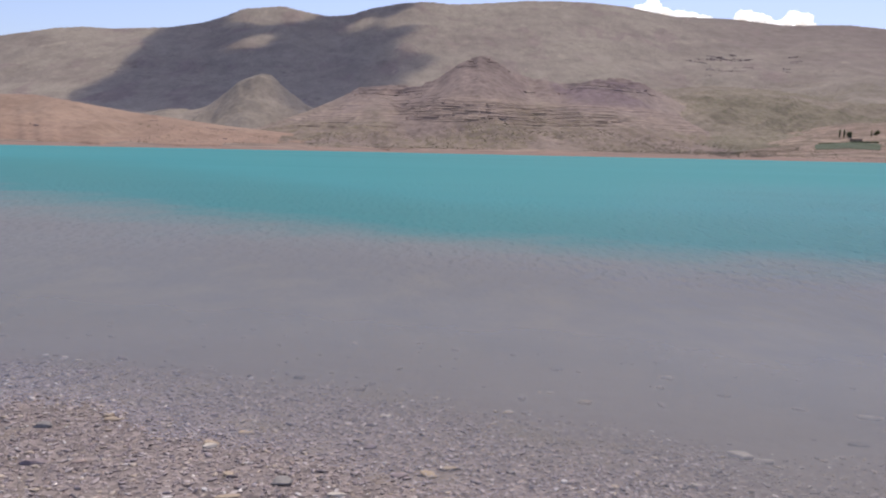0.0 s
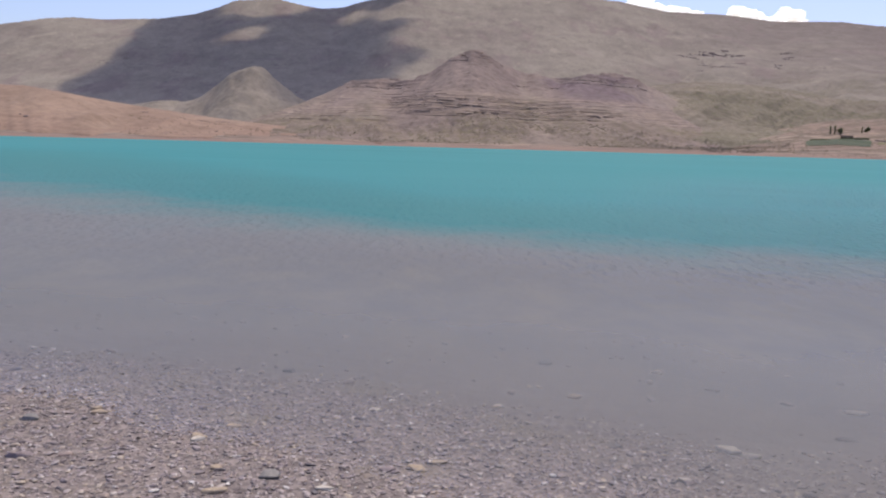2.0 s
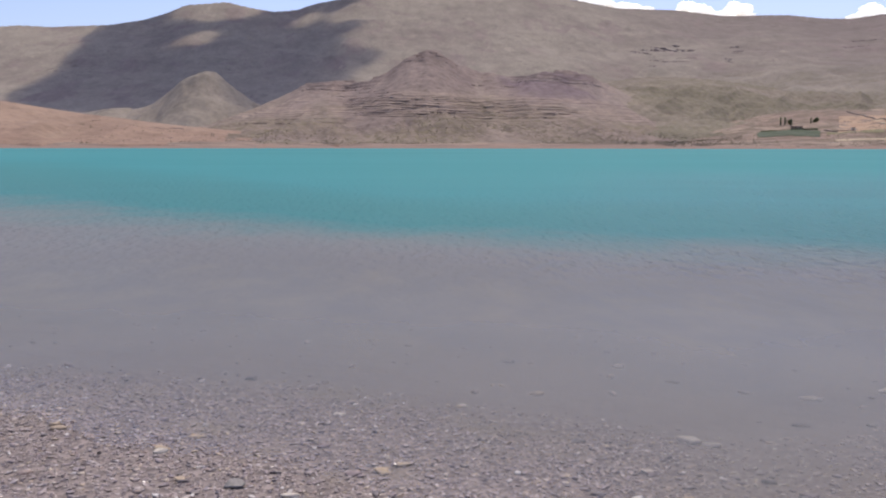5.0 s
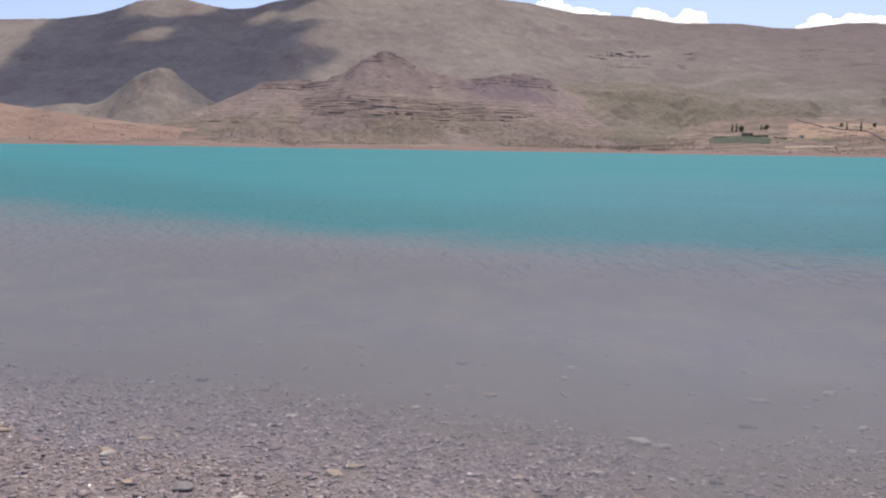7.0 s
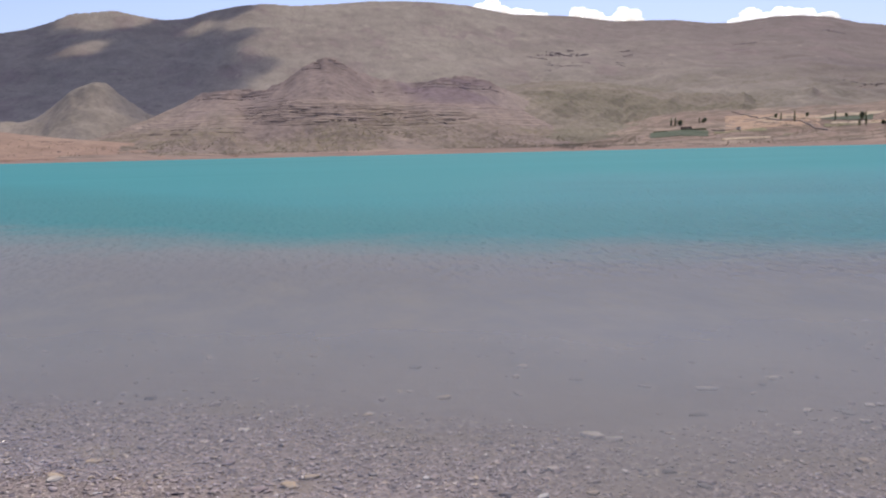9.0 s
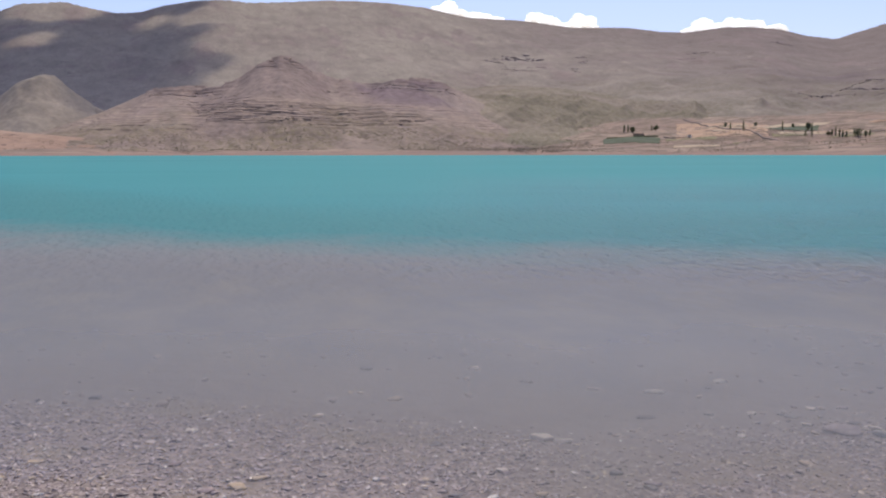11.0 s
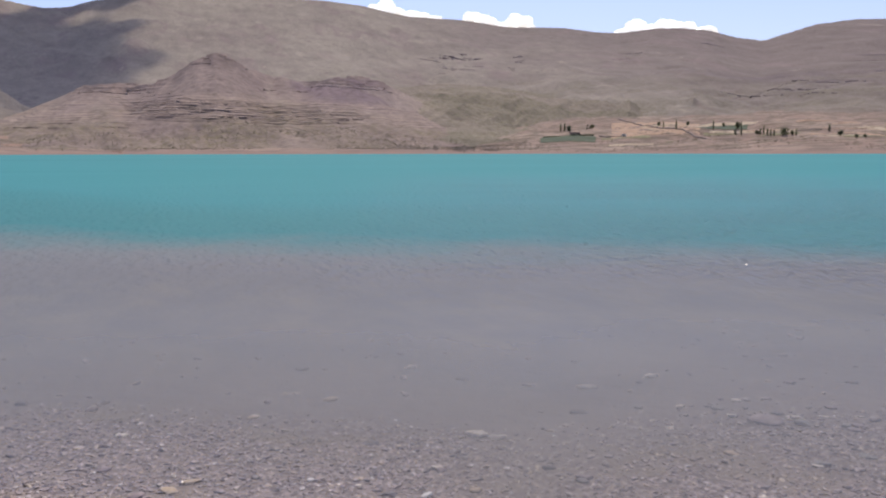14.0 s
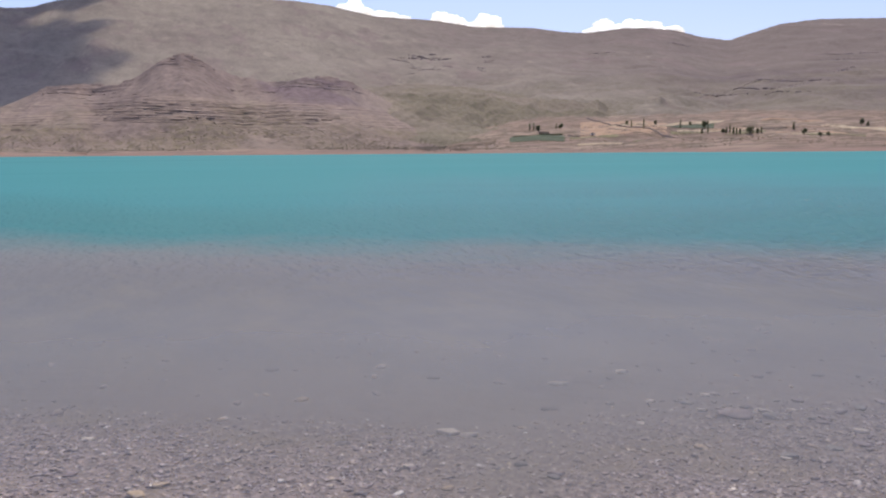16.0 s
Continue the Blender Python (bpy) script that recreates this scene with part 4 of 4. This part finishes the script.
def tree(height, spread, slim, seed, label, group):
    rng = random.Random(seed)
    root = new("tree")
    bm = bmesh.new()
    low = height * (0.06 if slim else 0.08)
    limb(bm, Vector((0, 0, -0.4)), Vector((0, 0, low)), height * 0.022, height * 0.017)
    limb(bm, Vector((0, 0, low)), Vector((0.1, 0, height * 0.9)), height * 0.017, 0.02)
    for k in range(9):
        z = rng.uniform(low, height * 0.75)
        a = rng.uniform(0, 6.28)
        out_ = spread * (0.3 if slim else 0.75) * rng.uniform(0.6, 1)
        limb(bm, Vector((0, 0, z)), Vector((math.cos(a) * out_, math.sin(a) * out_, z + height * (0.18 if slim else 0.1))), height * 0.008, 0.012, 4)
    part("trunk", bm, MAT_BARK, root)
    bm = bmesh.new()
    if slim:
        for k in range(6):
            f = k / 5
            w = spread * (0.55 + 0.45 * math.sin(math.pi * (0.15 + 0.8 * f))) * (1 - 0.45 * f)
            blade_cloud(bm, Vector((rng.uniform(-0.1, 0.1), rng.uniform(-0.1, 0.1), low + (height - low) * (0.08 + 0.84 * f))), (w, w, height * 0.14), 110, 0.24, seed * 10 + k)
    else:
        for k in range(8):
            a, e = rng.uniform(0, 6.28), rng.uniform(0.1, 0.65)
            c = Vector((math.cos(a) * spread * e, math.sin(a) * spread * e, low + (height - low) * rng.uniform(0.18, 0.85)))
            blade_cloud(bm, c, (spread * 0.62, spread * 0.62, height * 0.22), 120, 0.3, seed * 10 + k)
    part("crown", bm, MAT_LEAF, root)
    return tagged(root, label, "tree", group)


# heading, distance, height, spread
POPLARS = [
    (24.17, 718, 6.9, 1.2),
    (24.42, 715, 7.8, 1.2),
    (25.88, 717, 5.5, 0.9),
    (30.64, 714, 6.9, 0.9),
    (31.41, 680, 9.2, 1.1),
    (33.66, 693, 8, 1.1),
    (35.32, 649, 11.7, 1),
    (34.97, 654, 4.6, 1.1),
    (36.42, 646, 5.8, 1),
    (36.63, 643, 7.5, 0.8),
    (36.83, 633, 6.1, 1),
    (37.02, 631, 5.3, 1),
    (37.22, 631, 4.9, 1),
    (38.47, 627, 5.7, 0.8),
    (40.3, 658, 5.9, 1.3),
]
ROUND_TREES = [
    (24.68, 712, 5.5, 2.8),
    (26.17, 710, 6.4, 2.5),
    (30.35, 754, 4.4, 1.5),
    (32.1, 764, 3.9, 2),
    (34.25, 734, 4.3, 1.4),
    (35.1, 684, 9.7, 2.4),
    (36.22, 650, 4.2, 1.7),
    (37.82, 628, 6.5, 3.4),
    (38.24, 627, 4.4, 1.4),
    (40.92, 602, 5.8, 1.9),
    (41.8, 601, 3.1, 1.5),
    (42.26, 601, 3.1, 1.4),
    (44.01, 695, 7.6, 2),
    (44.33, 699, 4.1, 1.4),
]
for k, (az, r, h, w, slim) in enumerate([(*row, 1) for row in POPLARS] + [(*row, 0) for row in ROUND_TREES]):
    what = "slender dark green poplar by the lakeside farm" if slim else "rounded dark green tree beside the fields"
    t = tree(h * 0.8, w * (0.72 if slim else 0.8), slim, 300 + k, what, "trees of the far bank")
    p = polar(az, r)
    t.matrix_world = Matrix.Translation(p)


def field(name, az0, az1, r0, r1, material, label, seed, lift=0.10, skew=0.0):
    """A plot laid over the slope, with uneven edges and a little thickness."""
    nu, nv = 28, 14
    top = []
    for j in range(nv + 1):
        for i in range(nu + 1):
            u, v = i / nu, j / nv
            az = az0 + (az1 - az0) * u + 0.10 * noise.noise(Vector((v * 4, seed, 0))) * (1 if i in (0, nu) else 0.5)
            r = r0 + (r1 - r0) * v + skew * u + 2.5 * noise.noise(Vector((u * 5, seed + 5, v)))
            top.append((az, r))
    a, d = np.array([p[0] for p in top]), np.array([p[1] for p in top])
    x, y = d * np.sin(np.radians(a)), d * np.cos(np.radians(a))
    z = land_z(a, d) + lift
    rim = [i for i in range(nu + 1)] + [j * (nu + 1) + nu for j in range(1, nv + 1)]
    rim += [nv * (nu + 1) + i for i in range(nu - 1, -1, -1)] + [j * (nu + 1) for j in range(nv - 1, 0, -1)]
    verts = list(zip(x.tolist(), y.tolist(), z.tolist()))
    faces = [(j * (nu + 1) + i, j * (nu + 1) + i + 1, (j + 1) * (nu + 1) + i + 1, (j + 1) * (nu + 1) + i) for j in range(nv) for i in range(nu)]
    n = len(verts)
    verts += [(verts[i][0], verts[i][1], verts[i][2] - 1.5) for i in rim]
    for k in range(len(rim)):
        faces.append((rim[k], n + k, n + (k + 1) % len(rim), rim[(k + 1) % len(rim)]))
    ob = new(name, from_arrays(name, verts, faces, material, flat=True))
    return tagged(ob, label, "field", "fields of the far bank", "structure")


field("field", 22.87, 26.4, 611, 662, MAT_CROP, "dark green irrigated crop field near the shore", 1, 0.2)
field("field", 27.41, 32.85, 655, 800, MAT_TILL, "bare orange tilled field on the slope", 2, 0.06)
field("field", 31.34, 35.67, 705, 742, MAT_CROP, "narrow green crop strip among poplars", 3, 0.3)
field("field", 29.22, 36.27, 748, 765, MAT_STUBBLE, "pale dry stubble strip above the green plot", 4, 0.12)
field("field", 33.45, 36.48, 672, 688, MAT_STUBBLE, "pale dry stubble strip below the poplars", 5, 0.10)
field("field", 35.87, 38.69, 634, 642, MAT_GRASS, "olive grass strip under the orchard trees", 6, 0.12)
field("field", 36.58, 39.9, 662, 678, MAT_STUBBLE, "pale dry stubble strip behind the orchard", 7, 0.10)
field("field", 42.32, 46.85, 668, 690, MAT_STUBBLE, "pale dry stubble strip near the slope foot", 8, 0.10)
field("field", 26.8, 29.82, 640, 650, MAT_GRASS, "olive grass margin along a track", 9, 0.10)
field("field", 39.3, 45.85, 625, 640, MAT_TILL, "bare orange earth plot above the beach", 10, 0.08)

# narrow terraced plots along the foot of the slope
plots = random.Random(21)
for k in range(18):
    a0 = plots.uniform(26.8, 44.0)
    d0 = plots.uniform(566, 770)
    stuff = (MAT_STUBBLE, MAT_TILL, MAT_GRASS, MAT_GRASS)[k % 4]
    say = ("narrow pale stubble terrace on the slope", "narrow bare orange terrace on the slope",
           "narrow dry olive grass terrace on the slope", "narrow dry olive grass terrace on the slope")[k % 4]
    field("field", a0, a0 + plots.uniform(1.2, 3.4), d0, d0 + plots.uniform(3, 9), stuff, say, 30 + k, 0.10 + 0.01 * k, plots.uniform(-6, 6))


def strip(name, points, wide, tall, material, label, category, bumpy=0.3, count=60):
    """A wall or hedge along a line of (heading, distance)."""
    hs, ds = zip(*points)
    q = np.linspace(0, len(points) - 1, count)
    az, r = np.interp(q, range(len(points)), hs), np.interp(q, range(len(points)), ds)
    line = polars(az, r)
    bm = bmesh.new()
    rows = []
    for k in range(count):
        p = Vector(line[k])
        ahead = Vector(line[min(k + 1, count - 1)]) - Vector(line[max(k - 1, 0)])
        s = Vector((ahead.y, -ahead.x, 0)).normalized() * wide / 2
        h = tall * (1 + bumpy * noise.noise(Vector((k * 0.7, tall, wide))))
        rows.append([bm.verts.new(p + o) for o in (s + Vector((0, 0, -0.6)), s * 0.9 + Vector((0, 0, h * 0.8)), s * 0.4 + Vector((0, 0, h)),
                                                   s * -0.4 + Vector((0, 0, h)), s * -0.9 + Vector((0, 0, h * 0.8)), -s + Vector((0, 0, -0.6)))])
    for a, b in zip(rows, rows[1:]):
        for k in range(5):
            bm.faces.new((a[k], a[k + 1], b[k + 1], b[k]))
    bm.faces.new(rows[0])
    bm.faces.new(rows[-1][::-1])
    return tagged(part(name, bm, material), label, category)


strip("field_wall", [(27.81, 845), (29.42, 765), (31.03, 700), (32.65, 648), (33.65, 622)], 1.3, 0.9, MAT_DRYWALL, "long dark dry-stone wall running down the slope", "wall")
strip("hedge", [(23.07, 668), (24.38, 670), (26.3, 669)], 3.0, 1.1, MAT_LEAF, "dense dark green hedge behind the crop field", "hedge", 0.6, 80)
strip("field_wall", [(38.49, 668), (39.9, 666)], 1.2, 0.9, MAT_DRYWALL, "short dark dry-stone wall across pale stubble", "wall")
strip("field_wall", [(26.6, 668), (28.21, 672)], 1.0, 0.8, MAT_DRYWALL, "short brown field wall beside the track", "wall")


def box(x0, x1, y0, y1, z0, z1, bevel=0.05):
    bm = bmesh.new()
    bmesh.ops.create_cube(bm, size=1.0)
    for v in bm.verts:
        v.co = Vector(((x0 + x1) / 2 + v.co.x * (x1 - x0), (y0 + y1) / 2 + v.co.y * (y1 - y0), (z0 + z1) / 2 + v.co.z * (z1 - z0)))
    if bevel:
        bmesh.ops.bevel(bm, geom=bm.edges[:], offset=bevel, segments=1, affect="EDGES")
    return bm


def house(az, r, long, deep_, high, wall, label):
    """A low flat-roofed farmhouse that faces the lake."""
    root = new("house")
    part("wall", box(-long / 2, long / 2, 0, deep_, -1.2, high), wall, root)
    part("roof", box(-long / 2 - 0.3, long / 2 + 0.3, -0.3, deep_ + 0.3, high, high + 0.28), MAT_MUD, root, "flat mud roof")
    n = max(1, int(long / 4))
    part("door", box(-long / 2 + 0.8, -long / 2 + 1.7, -0.06, 0.02, 0.0, min(2.0, high - 0.3), 0.01), MAT_DOOR, root, "weathered wooden door")
    for k in range(n):
        x = -long / 2 + 2.6 + k * 3.6
        if x + 1 > long / 2:
            break
        w = part("window", box(x, x + 0.9, -0.07, 0.02, 0.9, min(1.9, high - 0.4), 0.01), MAT_DOOR, root, "small wooden window")
        part("pane", box(x + 0.08, x + 0.82, -0.09, -0.075, 0.98, min(1.82, high - 0.48), 0), MAT_GLASS_DARK, w)
    root.matrix_world = Matrix.Translation(polar(az, r)) @ pose(0, 0, 0, 0, 0, -az)
    return tagged(root, label, "house")


house(25.09, 684, 8, 5, 2.2, MAT_MUD, "low flat-roofed mud farmhouse behind the crop field")
house(28.21, 672, 2.6, 2.6, 2.2, MAT_LIME, "tiny whitewashed hut beside the bare field")


def scrub(count, az0, az1, r0, r1, small, large, name, label, seed):
    g = np.random.default_rng(seed)
    az, r = g.uniform(az0, az1, count * 3), np.sqrt(g.uniform(r0 ** 2, r1 ** 2, count * 3))
    x, y = r * np.sin(np.radians(az)), r * np.cos(np.radians(az))
    thick = 0.6 * fbm(x / 35, y / 35, seed, 3) + 1.3 * g.random(count * 3)
    pick = np.argsort(-thick)[:count]
    az, r, x, y = az[pick], r[pick], x[pick], y[pick]
    z = land_z(az, r)
    size = g.uniform(small, large, count)
    co0, tri0 = pebble_shape(77, 0.85, 1)
    verts, faces = [], []
    for k in range(count):
        jit = 1 + 0.25 * g.standard_normal((len(co0), 1))
        verts.append(co0 * jit * size[k] * np.array([1, 1, 0.9]) + np.array([x[k], y[k], z[k] + size[k] * 0.22]))
        faces.append(tri0 + k * len(co0))
    me = from_arrays(name, np.concatenate(verts).tolist(), np.concatenate(faces).tolist(), MAT_SCRUB, flat=True)
    return tagged(new(name, me), label, "scrub", kind="stuff")


scrub(3400, -9, 22, 546, 650, 0.35, 0.95, "scrub", "olive-brown desert bushes on the lower hillside", 401)
scrub(3600, 17, 46, 540, 700, 0.3, 0.85, "scrub", "sparse olive bushes on the lakeside plain", 402)
scrub(220, -20, -6, 552, 640, 0.35, 1.0, "scrub", "few dry bushes below the red hill", 403)


BOULDERS = [pebble_shape(700 + k, 0.75, 1) for k in range(6)]


def outcrop(az, r, long, tall, seed, label, lean=0.0):
    """A broken rib of bedrock across the slope: angular blocks that lean on one another."""
    rng = random.Random(seed)
    verts, faces, base = [], [], 0
    us = [rng.uniform(-0.5, 0.5) for _ in range(max(10, int(long / tall * 1.6)))]
    spots = polars([az + math.degrees(u * long / r) for u in us],
                   [r + lean * u * long + rng.gauss(0, tall * 0.8) + 5 * noise.noise(Vector((u * 5, seed, 0))) for u in us])
    for u, (px, py, pz) in zip(us, spots):
        size = tall * rng.uniform(0.5, 1.5) * (1 - abs(u))
        co, tri = BOULDERS[rng.randrange(6)]
        c, s = math.cos(rng.uniform(-0.5, 0.5)), math.sin(rng.uniform(-0.5, 0.5))
        q = co * np.array([size * 1.8, size, size * 0.9])
        verts.append(np.stack([q[:, 0] * c - q[:, 1] * s + px, q[:, 0] * s + q[:, 1] * c + py, q[:, 2] + pz + size * 0.12], -1))
        faces.append(tri + base)
        base += len(co)
    me = from_arrays("rock_outcrop", np.concatenate(verts).tolist(), np.concatenate(faces).tolist(), MAT_CRAG, flat=True)
    return tagged(new("rock_outcrop", me), label, "rock", "rock outcrops of the mountain", "stuff")


# heading, distance, length, height, slant
HIGH_LEDGES = [
    (17.11, 2248, 65, 7.2, -1.71),
    (18.51, 2213, 42, 7.1, 0.52),
    (15.92, 2213, 35, 4.5, -2.22),
    (16.9, 2057, 45, 3.4, -1.1),
    (17.89, 2030, 55, 3.2, -0.14),
    (21.4, 2232, 29, 4.5, -1.08),
    (20.98, 2013, 27, 4, -2.38),
    (33.2, 2286, 40, 3.6, 0.5),
    (36.13, 1429, 112, 3.4, -2.03),
    (38.6, 1403, 119, 3.4, 0.88),
    (40.83, 1480, 95, 2.8, 0.14),
    (43.17, 1928, 128, 3, -0.05),
    (42.83, 1647, 27, 4.1, 3),
    (39.91, 1309, 61, 3.2, -0.06),
    (28.7, 2171, 66, 3.5, -0.45),
]
LOW_LEDGES = [
    (-25.08, 586, 7, 1.3, -1.09),
    (-18.41, 662, 6, 0.9, 0.59),
    (-14.81, 641, 13, 0.8, 0.45),
    (-13.68, 651, 11, 0.8, 0.85),
    (-14.15, 586, 3, 1.1, -1.12),
    (13.45, 705, 17, 0.7, 1.96),
]
spread = random.Random(77)
for az, r, long, tall, slant in list(HIGH_LEDGES):
    for _ in range(2 if az < 22 else 1):
        HIGH_LEDGES.append((az + spread.uniform(-0.7, 0.7), r + spread.uniform(-90, 90), long * spread.uniform(0.5, 1.0), tall * 0.75, slant * spread.uniform(0.5, 1)))
for k, (az, r, long, tall, slant) in enumerate(HIGH_LEDGES + LOW_LEDGES):
    outcrop(az, r, long, tall, 900 + k, "dark purple bedrock ledge breaking the bare slope", slant * (0.25 if az > 30 else 1.0))


# ---------------------------------------------------------------- hard beds of the layered hill
def contour(level, az):
    """Distance at which the hill's face first reaches that height, for each heading."""
    d = np.arange(566.0, 932.0, 2.0)
    z = layer_z(az[:, None], d[None, :]) + 0.02 * (d[None, :] * np.sin(np.radians(az[:, None])))
    first = np.argmax(z >= level, axis=1)
    r = d[first]
    ok = z.max(axis=1) >= level
    kern = np.hanning(9)
    return np.convolve(np.pad(r, 4, mode="edge"), kern / kern.sum(), mode="valid"), ok


def bed(az, r, level, thick, seed):
    """One ledge of rock: a broken strip with an overhanging face and a sloping top."""
    rng = random.Random(seed)
    bm = bmesh.new()
    rows = []
    n = len(az)
    for k in range(n):
        end = min(1.0, 0.25 + min(k, n - 1 - k) * 0.3)
        a = radians(az[k])
        wob = 0.5 * noise.noise(Vector((az[k] * 3.0, level, seed)))
        t = thick * end * (0.75 + 0.45 * noise.noise(Vector((az[k] * 5.0, level * 3, 1))))
        z = level - 0.02 * r[k] * math.sin(a)
        ring = []
        for back, up_ in ((-0.7 + wob, -t * 0.55), (-1.5 + wob, -t * 0.10), (-1.7 + wob, t * 0.42), (-0.6 + wob, t * 0.55), (3.5, t * 0.60), (4.5, -t)):
            d = r[k] + back + rng.uniform(-0.15, 0.15)
            ring.append(bm.verts.new((d * math.sin(a), d * math.cos(a), z + up_)))
        rows.append(ring)
    for p, q in zip(rows, rows[1:]):
        for k in range(6):
            bm.faces.new((p[k], p[(k + 1) % 6], q[(k + 1) % 6], q[k]))
    bm.faces.new(rows[0])
    bm.faces.new(rows[-1][::-1])
    bmesh.ops.recalc_face_normals(bm, faces=bm.faces[:])
    return part("rock_ledge", bm, MAT_BED, layered)


# height, thickness, from and to heading, how broken
for row, (level, thick, a0, a1, gap) in enumerate((
        (23.4, 1.17, -1.5, 9.0, -0.4), (25.4, 1.35, -2.6, 10.0, -0.55), (27.4, 1.53, -2.6, 11.0, -0.65), (29.4, 1.26, -2.4, 11.5, -0.7), (31.4, 1.62, -3.0, 12.0, -0.75),
        (33.4, 1.26, -3.2, 12.0, -0.75), (35.4, 1.53, -3.4, 11.0, -0.7), (37.4, 1.26, -3.4, 9.0, -0.65), (39.4, 1.35, -3.4, 7.0, -0.55), (41.4, 1.08, -3.6, 5.0, -0.45), (44.0, 1.44, -4.2, 1.0, -0.45),
        (47.5, 1.44, -4.4, 0.4, -0.45), (51.0, 1.44, -4.4, -0.4, -0.35), (56.0, 3.6, -6.8, -1.4, -0.9), (60.5, 2.0, -6.4, -1.8, -0.3),
        (63.5, 1.6, -5.8, -2.0, 0.0), (60.0, 1.5, 4.6, 8.0, 0.1), (66.5, 3.4, 8.0, 13.4, -0.8), (70.0, 2.8, 8.4, 13.2, -0.6), (73.0, 1.8, 9.4, 12.4, -0.1),
        (84.0, 1.6, 0.6, 4.2, -0.3), (87.5, 1.6, 0.9, 3.8, -0.3), (91.0, 1.6, 1.1, 3.4, -0.4), (94.0, 1.6, 1.3, 3.2, -0.4), (18.0, 1.4, -10.0, -3.0, 0.0), (22.0, 1.3, -8.0, -2.5, 0.1))):
    line = np.arange(a0, a1, 0.10)
    dist, ok = contour(level, line)
    keep = ok & (fbm(line * 1.1, line * 0 + level * 0.7, 300 + row, 3) > gap - 0.25)
    start = None
    for k in range(len(line) + 1):
        on = k < len(line) and keep[k] and (start is None or abs(dist[k] - dist[k - 1]) < 14)
        if on and start is None:
            start = k
        elif not on and start is not None:
            if k - start >= 4:
                bed(line[start:k], dist[start:k], level, thick * 0.42, row * 50 + start)
            start = None

# ---------------------------------------------------------------- single pebbles that lie nearest
NEAR = [from_arrays("stone", (co).tolist(), tri.tolist(), MAT_STONE) for co, tri in SHAPES]
pick = random.Random(12)
for k in range(300):
    az, r = pick.uniform(-29, 47), pick.uniform(3.6, 5.6)
    size = 0.03 * 2.4 ** (pick.random() ** 2)
    x, y = r * math.sin(radians(az)), r * math.cos(radians(az))
    st = new("stone", NEAR[k % len(NEAR)])
    st.parent = ground
    st.matrix_world = pose(x, y, rest_on(x, y) + size * 0.08, pick.uniform(-7, 7), pick.uniform(-7, 7), pick.uniform(0, 360)) @ Matrix.Scale(size, 4)
